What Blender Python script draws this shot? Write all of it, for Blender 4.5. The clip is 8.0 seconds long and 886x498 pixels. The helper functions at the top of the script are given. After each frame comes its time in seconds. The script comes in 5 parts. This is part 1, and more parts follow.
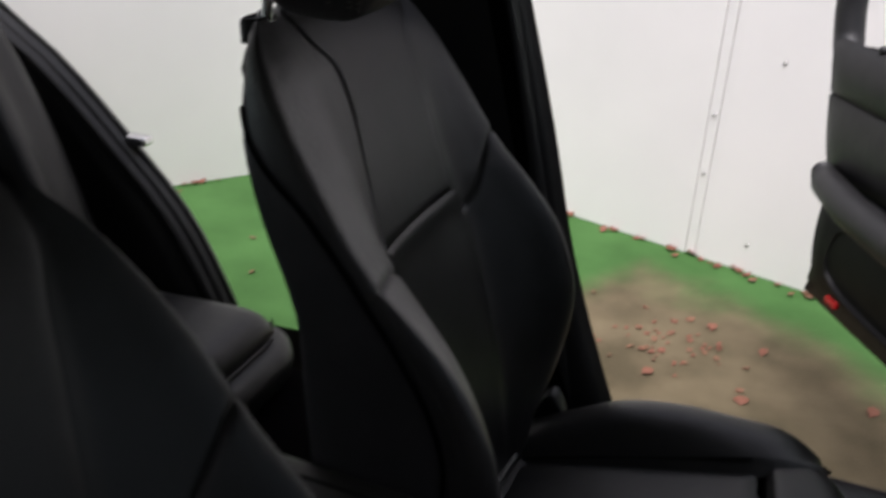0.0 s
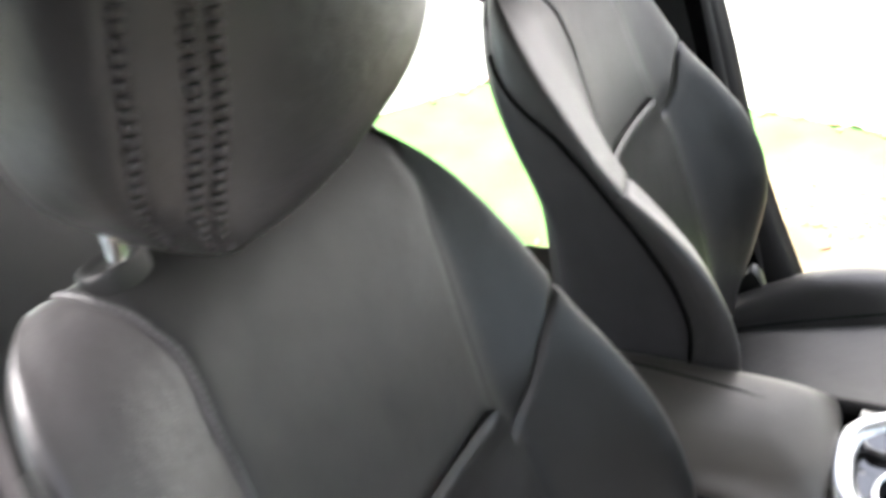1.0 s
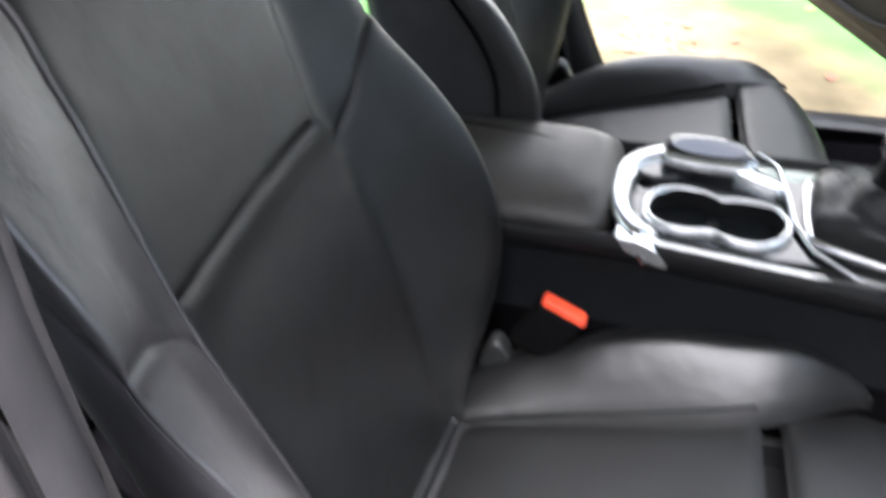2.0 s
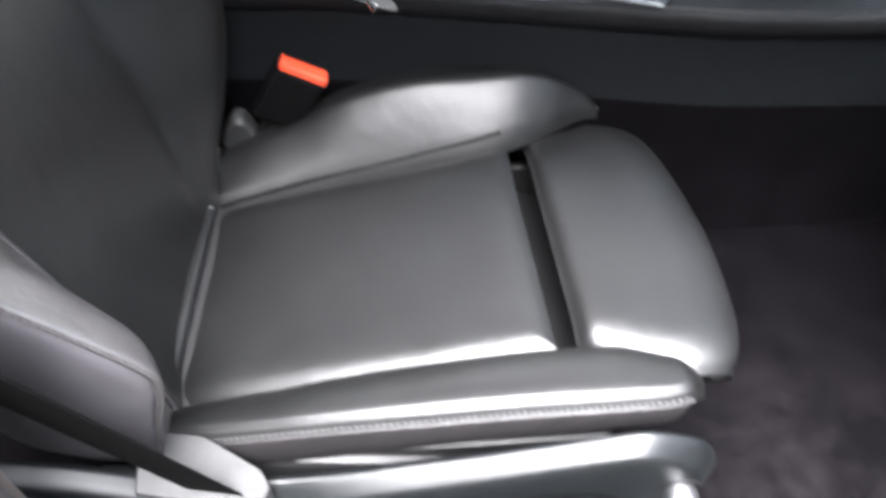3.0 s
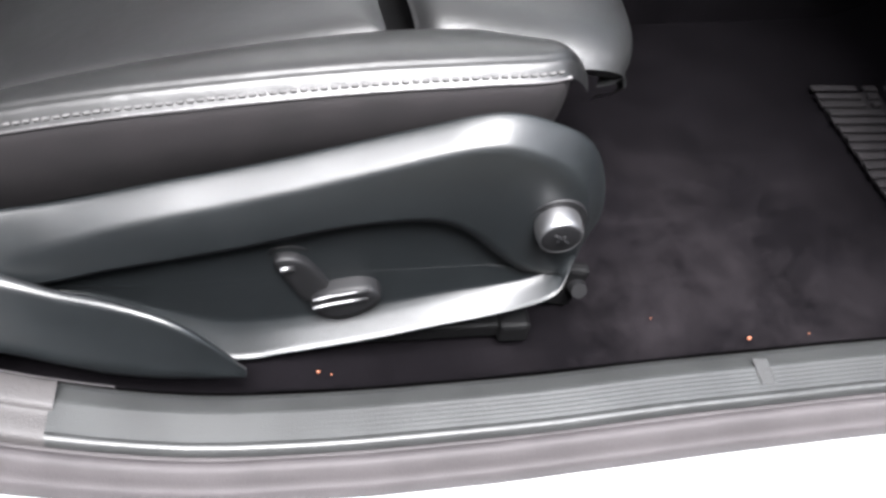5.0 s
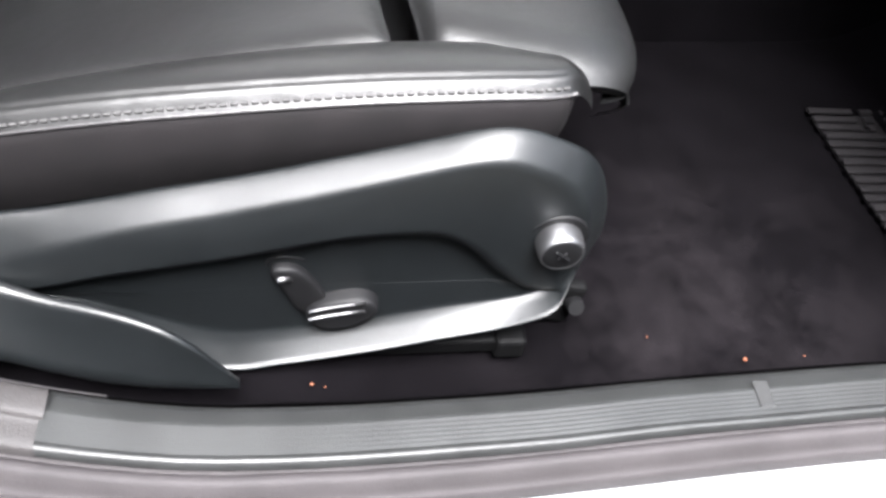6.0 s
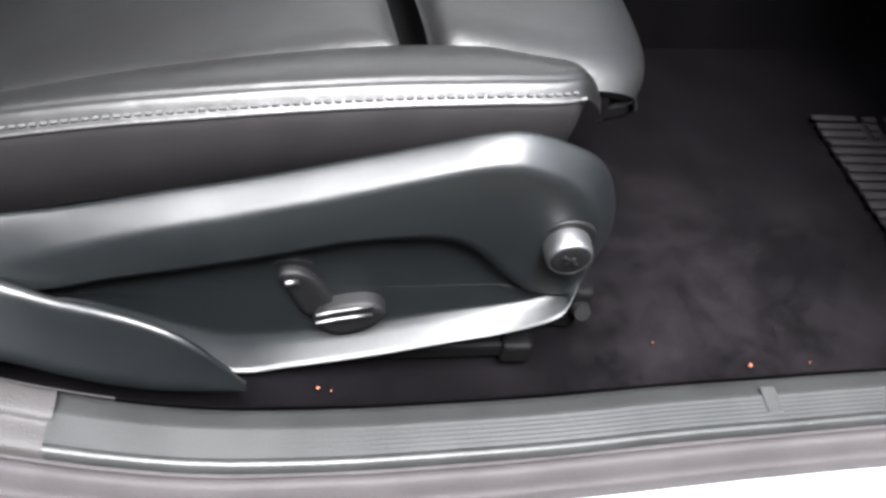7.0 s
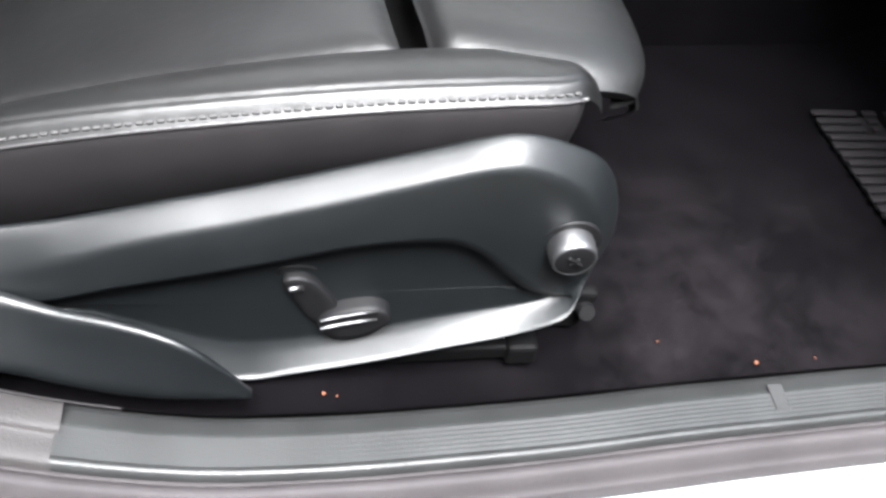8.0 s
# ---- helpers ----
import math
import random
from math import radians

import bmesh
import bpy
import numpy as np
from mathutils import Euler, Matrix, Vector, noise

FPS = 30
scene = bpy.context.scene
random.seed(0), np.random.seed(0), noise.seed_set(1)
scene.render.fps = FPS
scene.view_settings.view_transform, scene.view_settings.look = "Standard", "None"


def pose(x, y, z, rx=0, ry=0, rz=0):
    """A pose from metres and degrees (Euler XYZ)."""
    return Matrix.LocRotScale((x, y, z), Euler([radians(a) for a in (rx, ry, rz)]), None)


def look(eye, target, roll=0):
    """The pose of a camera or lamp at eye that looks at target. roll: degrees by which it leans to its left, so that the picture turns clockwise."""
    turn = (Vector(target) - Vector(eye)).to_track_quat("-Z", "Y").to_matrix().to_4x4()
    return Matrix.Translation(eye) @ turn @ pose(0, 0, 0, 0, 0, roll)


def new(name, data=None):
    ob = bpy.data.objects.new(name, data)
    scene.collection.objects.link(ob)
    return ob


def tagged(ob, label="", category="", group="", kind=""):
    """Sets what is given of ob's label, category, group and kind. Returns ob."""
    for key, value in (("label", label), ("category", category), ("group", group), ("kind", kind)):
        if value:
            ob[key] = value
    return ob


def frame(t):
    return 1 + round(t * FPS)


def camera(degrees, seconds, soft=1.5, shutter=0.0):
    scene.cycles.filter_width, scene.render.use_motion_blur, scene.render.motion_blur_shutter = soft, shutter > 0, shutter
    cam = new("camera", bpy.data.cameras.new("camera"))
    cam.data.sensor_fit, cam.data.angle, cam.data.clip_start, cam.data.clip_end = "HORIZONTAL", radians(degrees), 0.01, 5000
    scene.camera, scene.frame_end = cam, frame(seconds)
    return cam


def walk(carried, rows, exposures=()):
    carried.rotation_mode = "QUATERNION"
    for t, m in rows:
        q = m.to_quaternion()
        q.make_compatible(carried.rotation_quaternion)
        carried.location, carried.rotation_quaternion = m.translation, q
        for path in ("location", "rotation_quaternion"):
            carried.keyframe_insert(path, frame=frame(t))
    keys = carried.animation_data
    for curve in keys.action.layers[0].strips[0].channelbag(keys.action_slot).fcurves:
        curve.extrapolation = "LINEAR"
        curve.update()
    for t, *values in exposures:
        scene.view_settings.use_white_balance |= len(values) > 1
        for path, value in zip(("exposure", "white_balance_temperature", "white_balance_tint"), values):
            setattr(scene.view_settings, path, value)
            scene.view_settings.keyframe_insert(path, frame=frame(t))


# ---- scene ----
cam = camera(55.0, 8.0, 3.0, 0.5)
PATH = [
    (0, (0.205, -0.144, 1.324), (-0.445, 1.526, 0.436), 2.1),
    (0.5, (0.215, -0.238, 1.362), (-0.582, 1.304, 0.369), -2.8),
    (1, (0.159, -0.353, 1.423), (-0.74, 1.093, 0.374), -9.7),
    (1.2, (0.148, -0.406, 1.434), (-0.674, 1.023, 0.302), -7.6),
    (1.5, (0.157, -0.435, 1.417), (-0.562, 0.965, 0.183), -5.8),
    (1.8, (0.191, -0.47, 1.387), (-0.395, 0.939, 0.095), -3.8),
    (2, (0.233, -0.5, 1.345), (-0.286, 0.918, 0.033), -4.8),
    (2.2, (0.248, -0.546, 1.294), (-0.164, 0.916, -0.008), -4.1),
    (3.3, (0.202, -0.53, 1.283), (0.488, 0.551, -0.375), 9.3),
    (3.5, (0.197, -0.558, 1.238), (0.554, 0.536, -0.398), 11.3),
    (4, (0.275, -0.609, 1.093), (0.636, 0.528, -0.512), 11.8),
    (4.5, (0.323, -0.624, 0.953), (0.616, 0.579, -0.617), 8.4),
    (5.8, (0.304, -0.617, 0.928), (0.674, 0.619, -0.6), 13.0),
    (6, (0.307, -0.616, 0.929), (0.661, 0.627, -0.597), 12.3),
    (6.5, (0.304, -0.617, 0.928), (0.656, 0.638, -0.589), 12.3),
    (7, (0.3, -0.616, 0.927), (0.659, 0.637, -0.59), 12.7),
    (7.5, (0.299, -0.616, 0.926), (0.655, 0.641, -0.589), 12.3),
    (8, (0.297, -0.613, 0.927), (0.658, 0.64, -0.59), 11.7),
]
walk(cam, [(t, look(e, g, r)) for t, e, g, r in PATH],
     ((0, 0.55, 6350, 18), (0.3, 0.75, 6350, 18), (0.5, 1.5, 6350, 18), (0.7, 2.5, 6400, 16), (1.0, 3.9, 6500, 14), (1.2, 3.6, 6400, 14), (1.5, 3.3, 6300, 15),
      (2.2, 3.55, 6100, 13), (3.3, 3.95, 6220, 13), (4.5, 3.52, 6250, 12), (6.0, 3.32, 6280, 12), (8.0, 3.28, 6220, 10)))

# ---- light ----
SUN_AZ, SUN_EL = radians(184), radians(71)
world = bpy.data.worlds.new("world")
scene.world = world
world.use_nodes = True
wn = world.node_tree.nodes
sky = wn.new("ShaderNodeTexSky")
sky.sky_type = "NISHITA"
sky.sun_disc = False
sky.sun_elevation, sky.sun_rotation = SUN_EL, SUN_AZ
sky.air_density, sky.dust_density = 1.0, 4.0
wn["Background"].inputs["Strength"].default_value = 0.15
hazy = wn.new("ShaderNodeHueSaturation")
hazy.inputs["Saturation"].default_value = 0.4
world.node_tree.links.new(sky.outputs[0], hazy.inputs["Color"])
world.node_tree.links.new(hazy.outputs[0], wn["Background"].inputs["Color"])
sun_data = bpy.data.lights.new("sun", "SUN")
sun_data.energy, sun_data.angle, sun_data.color = 2.6, radians(28), (1.0, 0.985, 0.96)
sun = new("sun", sun_data)
sun_way = Vector((math.sin(SUN_AZ) * math.cos(SUN_EL), math.cos(SUN_AZ) * math.cos(SUN_EL), math.sin(SUN_EL)))
sun.matrix_world = look(sun_way * 20, (0, 0, 0))


# ---- materials ----
def material(name, color, rough=0.5, metal=0.0, second=None, scale=30.0, mix=0.5, bump=0.0, bump_scale=400.0, wave=0.0,
             wave_scale=12.0, coat=0.0, kind="noise", rough_var=0.08, spec=0.5, sheen=0.0, shift=0.0):
    """Base colour mottled towards a second one, roughness that varies, fine relief and broad waviness."""
    m = bpy.data.materials.new(name)
    m.use_nodes = True
    nt = m.node_tree
    n, link = nt.nodes, nt.links.new
    b = n["Principled BSDF"]
    b.inputs["Metallic"].default_value = metal
    b.inputs["Specular IOR Level"].default_value = spec
    b.inputs["Coat Weight"].default_value = coat
    b.inputs["Coat Roughness"].default_value = 0.05
    b.inputs["Sheen Weight"].default_value = sheen
    co = n.new("ShaderNodeTexCoord")
    spot = n.new("ShaderNodeTexNoise")
    spot.inputs["Scale"].default_value = scale
    spot.inputs["Detail"].default_value = 6
    link(co.outputs["Object"], spot.inputs["Vector"])
    ramp = n.new("ShaderNodeValToRGB")
    ramp.color_ramp.elements[0].position = 0.5 + shift - 0.25 * mix
    ramp.color_ramp.elements[1].position = 0.5 + shift + 0.25 * mix
    two = second or tuple(c * 0.8 for c in color)
    ramp.color_ramp.elements[0].color = (*two, 1)
    ramp.color_ramp.elements[1].color = (*color, 1)
    link(spot.outputs["Fac"], ramp.inputs["Fac"])
    link(ramp.outputs["Color"], b.inputs["Base Color"])
    rr = n.new("ShaderNodeMapRange")
    rr.inputs["To Min"].default_value = max(0.02, rough - rough_var)
    rr.inputs["To Max"].default_value = min(1.0, rough + rough_var)
    wear = n.new("ShaderNodeTexNoise")
    wear.inputs["Scale"].default_value = scale * 0.35
    wear.inputs["Detail"].default_value = 4
    link(co.outputs["Object"], wear.inputs["Vector"])
    link(wear.outputs["Fac"], rr.inputs["Value"])
    link(rr.outputs["Result"], b.inputs["Roughness"])
    last = None
    if bump:
        if kind == "leather":
            tex = n.new("ShaderNodeTexVoronoi")
            tex.feature = "DISTANCE_TO_EDGE"
            out = tex.outputs["Distance"]
        else:
            tex = n.new("ShaderNodeTexNoise")
            tex.inputs["Detail"].default_value = 3
            out = tex.outputs["Fac"]
        tex.inputs["Scale"].default_value = bump_scale
        link(co.outputs["Object"], tex.inputs["Vector"])
        bp = n.new("ShaderNodeBump")
        bp.inputs["Strength"].default_value = bump
        bp.inputs["Distance"].default_value = 0.001
        link(out, bp.inputs["Height"])
        last = bp
    if wave:
        tex = n.new("ShaderNodeTexNoise")
        tex.inputs["Scale"].default_value = wave_scale
        tex.inputs["Detail"].default_value = 3
        link(co.outputs["Object"], tex.inputs["Vector"])
        bp = n.new("ShaderNodeBump")
        bp.inputs["Strength"].default_value = wave
        bp.inputs["Distance"].default_value = 0.01
        link(tex.outputs["Fac"], bp.inputs["Height"])
        if last:
            link(last.outputs["Normal"], bp.inputs["Normal"])
        last = bp
    if last:
        link(last.outputs["Normal"], b.inputs["Normal"])
    return m


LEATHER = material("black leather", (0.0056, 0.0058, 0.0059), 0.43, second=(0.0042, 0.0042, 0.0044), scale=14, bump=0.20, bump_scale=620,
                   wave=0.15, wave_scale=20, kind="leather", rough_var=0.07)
# Much paler than LEATHER: sheen from the open door is put into the colour.
LEATHER_GRAIN_SHEEN = material("coarse black leather with painted sheen", (0.0370, 0.0350, 0.0362), 0.40, second=(0.0290, 0.0275, 0.0284), scale=18, bump=0.32,
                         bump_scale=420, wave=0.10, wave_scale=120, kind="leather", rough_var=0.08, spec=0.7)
KNOB = material("brushed grey metal", (0.20, 0.20, 0.205), 0.46, metal=1.0, scale=60, rough_var=0.06)
PLASTIC = material("dark grey moulded plastic", (0.0048, 0.0058, 0.0064), 0.38, scale=60, bump=0.25, bump_scale=1500, rough_var=0.05, spec=0.52)
PLASTIC_BLACK = material("black plastic", (0.008, 0.008, 0.0085), 0.5, scale=60, bump=0.2, bump_scale=1200)
PIANO = material("glossy black plastic", (0.006, 0.006, 0.007), 0.08, coat=0.6, scale=20, rough_var=0.03)
SATIN = material("satin silver metal", (0.72, 0.73, 0.74), 0.25, metal=1.0, scale=40, rough_var=0.06)
CHROME = material("chrome", (0.80, 0.80, 0.81), 0.10, metal=1.0, scale=30, rough_var=0.04)
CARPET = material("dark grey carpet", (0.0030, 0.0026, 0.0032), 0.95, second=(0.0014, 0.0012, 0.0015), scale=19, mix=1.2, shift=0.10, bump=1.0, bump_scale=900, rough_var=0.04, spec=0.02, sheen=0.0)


def add_dust_and_lit_spot(m, color, scale, low, high, spot, reach):
    """Wispy pale dust trodden into a surface; its fade beyond reach of a spot paints in falling light."""
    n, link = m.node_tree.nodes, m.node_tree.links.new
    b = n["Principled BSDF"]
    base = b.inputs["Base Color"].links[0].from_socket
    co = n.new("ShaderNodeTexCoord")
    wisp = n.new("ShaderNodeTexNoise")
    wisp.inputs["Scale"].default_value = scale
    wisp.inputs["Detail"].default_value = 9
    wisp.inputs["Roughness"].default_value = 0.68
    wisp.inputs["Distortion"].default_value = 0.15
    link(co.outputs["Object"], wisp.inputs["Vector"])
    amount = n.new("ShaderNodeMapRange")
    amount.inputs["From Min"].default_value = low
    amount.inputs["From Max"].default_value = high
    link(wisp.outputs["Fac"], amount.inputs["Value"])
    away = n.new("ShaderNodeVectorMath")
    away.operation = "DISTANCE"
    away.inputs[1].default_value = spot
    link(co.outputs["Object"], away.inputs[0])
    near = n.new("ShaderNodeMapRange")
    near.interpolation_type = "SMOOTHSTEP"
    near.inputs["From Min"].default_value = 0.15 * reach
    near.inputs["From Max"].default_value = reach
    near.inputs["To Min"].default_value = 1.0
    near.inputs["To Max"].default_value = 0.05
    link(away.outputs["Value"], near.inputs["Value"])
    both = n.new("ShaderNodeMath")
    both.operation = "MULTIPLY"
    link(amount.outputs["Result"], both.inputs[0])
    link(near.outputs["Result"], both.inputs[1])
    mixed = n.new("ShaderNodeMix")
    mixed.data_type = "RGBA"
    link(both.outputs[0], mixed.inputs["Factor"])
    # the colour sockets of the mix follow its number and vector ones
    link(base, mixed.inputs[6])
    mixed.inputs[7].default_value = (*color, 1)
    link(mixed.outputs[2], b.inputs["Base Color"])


# The pale spot also paints light into the open part of the carpet.
add_dust_and_lit_spot(CARPET, (0.0095, 0.0082, 0.0092), 9.0, 0.42, 0.76, (0.28, -0.60, 0.338), 0.28)
MATTE = material("matte black plastic", (0.005, 0.005, 0.0055), 0.55, scale=60, bump=0.2, bump_scale=1200, spec=0.2)
MAT_RUBBER = material("ribbed mat", (0.0135, 0.0124, 0.0132), 0.9, second=(0.0085, 0.0078, 0.0084), scale=45, mix=1.0, bump=1.0, bump_scale=900, spec=0.1)
PAD = material("dark heel pad", (0.0090, 0.0082, 0.0088), 0.9, second=(0.0060, 0.0055, 0.0060), scale=45, mix=1.0, bump=1.0, bump_scale=900, spec=0.08)
RUBBER = material("grey rubber seal", (0.030, 0.0268, 0.0280), 0.7, scale=25, bump=0.3, bump_scale=900, rough_var=0.08, spec=0.25)
SCUFF = material("grey sill plastic", (0.0215, 0.0222, 0.0222), 0.40, second=(0.0155, 0.0160, 0.0160), scale=20, bump=0.25, bump_scale=1200, rough_var=0.1, spec=0.4)
PAINT = material("white car paint", (0.78, 0.79, 0.80), 0.3, coat=0.7, scale=20, rough_var=0.04)
ORANGE = material("orange red plastic", (0.75, 0.075, 0.03), 0.35, scale=60)
THREAD = material("grey thread", (0.052, 0.051, 0.051), 0.7, scale=300, bump=0.5, bump_scale=2500)
# Black cord laid into seams to draw the shade of their grooves.
SEAM_SHADE = material("black cord for seam shade", (0.0035, 0.0035, 0.0036), 0.9, scale=300, bump=0.3, bump_scale=2500, spec=0.08)
THREAD_DARK = material("black thread", (0.045, 0.043, 0.044), 0.6, scale=300, bump=0.5, bump_scale=2500)
WALL = material("white wall panel", (0.87, 0.85, 0.82), 0.55, second=(0.80, 0.785, 0.76), scale=1.6, mix=0.9, bump=0.15, bump_scale=90, wave=0.05, wave_scale=2)
BLOCKER_DARK = material("dark light blocker", (0.11, 0.105, 0.10), 0.85, second=(0.08, 0.078, 0.075), scale=2.5, mix=0.9, bump=0.4, bump_scale=120)
PILLAR = material("soft grey pillar cloth", (0.051, 0.0455, 0.048), 0.8, second=(0.038, 0.034, 0.036), scale=30, bump=0.5, bump_scale=700, wave=0.2, wave_scale=25)
PILLAR_FOOT = material("warm grey pillar plastic", (0.024, 0.0218, 0.0218), 0.6, second=(0.019, 0.0172, 0.0172), scale=24, bump=0.4, bump_scale=700, rough_var=0.1, spec=0.35)
CLIP = material("scuffed grey plastic", (0.020, 0.0202, 0.0202), 0.55, second=(0.014, 0.0142, 0.0144), scale=220, mix=1.0, bump=0.4, bump_scale=900, spec=0.35)
SKIRT = material("soft black vinyl", (0.0125, 0.0110, 0.0118), 0.58, second=(0.0100, 0.0090, 0.0096), scale=30, bump=0.25, bump_scale=900, rough_var=0.05, spec=0.4)
# Brown grey puts the armrest's reflections of its surroundings into the colour.
ARM = material("brown grey armrest leather with painted reflections", (0.0420, 0.0385, 0.0340), 0.46, second=(0.0350, 0.0322, 0.0285), scale=16, bump=0.25, bump_scale=620, kind="leather", rough_var=0.07)
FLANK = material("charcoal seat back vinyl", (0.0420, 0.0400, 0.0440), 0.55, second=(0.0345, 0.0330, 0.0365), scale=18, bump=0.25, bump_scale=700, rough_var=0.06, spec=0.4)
CONSOLE = material("blue black console plastic", (0.0062, 0.0072, 0.0084), 0.65, scale=60, bump=0.3, bump_scale=1200, spec=0.16)
# Paler than the headrest: light on the raised stitches is put into the colour.
PILLOW = material("raised leather stitches in a lit tone", (0.055, 0.0505, 0.0505), 0.5, scale=300, bump=0.4, bump_scale=1800)
SCREW = material("dull zinc", (0.45, 0.44, 0.42), 0.45, metal=0.6, scale=100)
LEAF_A = material("orange brown leaf", (0.21, 0.075, 0.040), 0.8, second=(0.12, 0.05, 0.032), scale=60)
LEAF_B = material("dull brown leaf", (0.22, 0.10, 0.05), 0.75, second=(0.10, 0.05, 0.03), scale=60)
HEADLINER = material("light grey headliner", (0.42, 0.41, 0.40), 0.9, scale=40, bump=0.4, bump_scale=800)
BELT = material("black webbing", (0.0022, 0.0021, 0.0023), 0.8, spec=0.06, scale=200, bump=0.6, bump_scale=1600)
# Near-black: the shade below the side cover is put into the colour.
UNDER_SHADE = material("black underside metal with painted shade", (0.0016, 0.0016, 0.0018), 0.7, scale=60, bump=0.2, bump_scale=900, spec=0.12)
RED = material("red reflector", (0.5, 0.02, 0.02), 0.2, scale=60)
CRUMB = material("orange crumb", (0.17, 0.055, 0.026), 0.8, scale=200)


def glass(name, tint):
    m = bpy.data.materials.new(name)
    m.use_nodes = True
    b = m.node_tree.nodes["Principled BSDF"]
    b.inputs["Base Color"].default_value = (*tint, 1)
    b.inputs["Roughness"].default_value = 0.02
    b.inputs["IOR"].default_value = 1.1
    b.inputs["Transmission Weight"].default_value = 1.0
    return m


GLASS = glass("green tinted glass", (0.80, 0.92, 0.88))
# The unseen windscreen is made this dark to hold back light from ahead.
GLASS_DARK = glass("windscreen glass darkened to dim front light", (0.34, 0.38, 0.375))


def ground_material():
    """Green-painted ground by the walls, worn to brown earth towards the car."""
    m = bpy.data.materials.new("worn green ground")
    m.use_nodes = True
    nt = m.node_tree
    n, link = nt.nodes, nt.links.new
    b = n["Principled BSDF"]
    b.inputs["Roughness"].default_value = 0.9
    b.inputs["Specular IOR Level"].default_value = 0.2
    co = n.new("ShaderNodeTexCoord")
    sep = n.new("ShaderNodeSeparateXYZ")
    link(co.outputs["Object"], sep.inputs[0])
    # distance from the long wall, along its normal
    along = n.new("ShaderNodeMath")
    along.operation = "MULTIPLY_ADD"
    along.inputs[1].default_value = 0.306
    link(sep.outputs["X"], along.inputs[0])
    link(sep.outputs["Y"], along.inputs[2])
    wob = n.new("ShaderNodeTexNoise")
    wob.inputs["Scale"].default_value = 1.7
    wob.inputs["Detail"].default_value = 7
    wob.inputs["Roughness"].default_value = 0.62
    link(co.outputs["Object"], wob.inputs["Vector"])
    summ = n.new("ShaderNodeMath")
    summ.operation = "MULTIPLY_ADD"
    summ.inputs[1].default_value = 0.55
    link(wob.outputs["Fac"], summ.inputs[0])
    link(along.outputs[0], summ.inputs[2])
    # green again behind the car's middle
    back = n.new("ShaderNodeMapRange")
    back.inputs["From Min"].default_value = -0.10
    back.inputs["From Max"].default_value = -1.0
    back.inputs["To Min"].default_value = 0.0
    back.inputs["To Max"].default_value = 1.3
    link(sep.outputs["X"], back.inputs["Value"])
    tot = n.new("ShaderNodeMath")
    tot.operation = "ADD"
    link(summ.outputs[0], tot.inputs[0])
    link(back.outputs["Result"], tot.inputs[1])
    fac = n.new("ShaderNodeMapRange")
    fac.interpolation_type = "SMOOTHSTEP"
    fac.inputs["From Min"].default_value = 2.56
    fac.inputs["From Max"].default_value = 2.86
    # and paler green ahead of the far door
    ahead = n.new("ShaderNodeMapRange")
    ahead.inputs["From Min"].default_value = 0.20
    ahead.inputs["From Max"].default_value = 0.70
    ahead.inputs["To Min"].default_value = 0.0
    ahead.inputs["To Max"].default_value = 0.20
    link(sep.outputs["X"], ahead.inputs["Value"])
    whole = n.new("ShaderNodeMath")
    whole.operation = "ADD"
    link(tot.outputs[0], whole.inputs[0])
    link(ahead.outputs["Result"], whole.inputs[1])
    link(whole.outputs[0], fac.inputs["Value"])
    soil = n.new("ShaderNodeValToRGB")
    soil.color_ramp.elements[0].position, soil.color_ramp.elements[1].position = 0.35, 0.68
    soil.color_ramp.elements[0].color = (0.074, 0.060, 0.034, 1)
    soil.color_ramp.elements[1].color = (0.145, 0.116, 0.070, 1)
    spots = n.new("ShaderNodeTexNoise")
    spots.inputs["Scale"].default_value = 4.5
    spots.inputs["Detail"].default_value = 8
    link(co.outputs["Object"], spots.inputs["Vector"])
    link(spots.outputs["Fac"], soil.inputs["Fac"])
    turf = n.new("ShaderNodeValToRGB")
    turf.color_ramp.elements[0].position, turf.color_ramp.elements[1].position = 0.3, 0.7
    turf.color_ramp.elements[0].color = (0.034, 0.092, 0.022, 1)
    turf.color_ramp.elements[1].color = (0.054, 0.135, 0.036, 1)
    link(spots.outputs["Fac"], turf.inputs["Fac"])
    mixer = n.new("ShaderNodeMix")
    mixer.data_type = "RGBA"
    link(fac.outputs["Result"], mixer.inputs["Factor"])
    link(soil.outputs["Color"], mixer.inputs["A"])
    link(turf.outputs["Color"], mixer.inputs["B"])
    link(mixer.outputs["Result"], b.inputs["Base Color"])
    fine = n.new("ShaderNodeTexNoise")
    fine.inputs["Scale"].default_value = 160
    fine.inputs["Detail"].default_value = 5
    link(co.outputs["Object"], fine.inputs["Vector"])
    bp = n.new("ShaderNodeBump")
    bp.inputs["Strength"].default_value = 0.6
    bp.inputs["Distance"].default_value = 0.006
    link(fine.outputs["Fac"], bp.inputs["Height"])
    link(bp.outputs["Normal"], b.inputs["Normal"])
    return m


GROUND = ground_material()


# ---- mesh tools ----
def root(name, x=0.0, y=0.0, z=0.0, **tags):
    e = new(name)
    e.location = (x, y, z)
    return tagged(e, **tags)


def mesh_part(name, verts, faces, mat, parent=None, label="", smooth=True):
    me = bpy.data.meshes.new(name)
    me.from_pydata([tuple(v) for v in verts], [], faces)
    me.materials.append(mat)
    me.polygons.foreach_set("use_smooth", [smooth] * len(me.polygons))
    me.update()
    ob = new(name, me)
    if parent is not None:
        ob.parent = parent
    return tagged(ob, label=label)


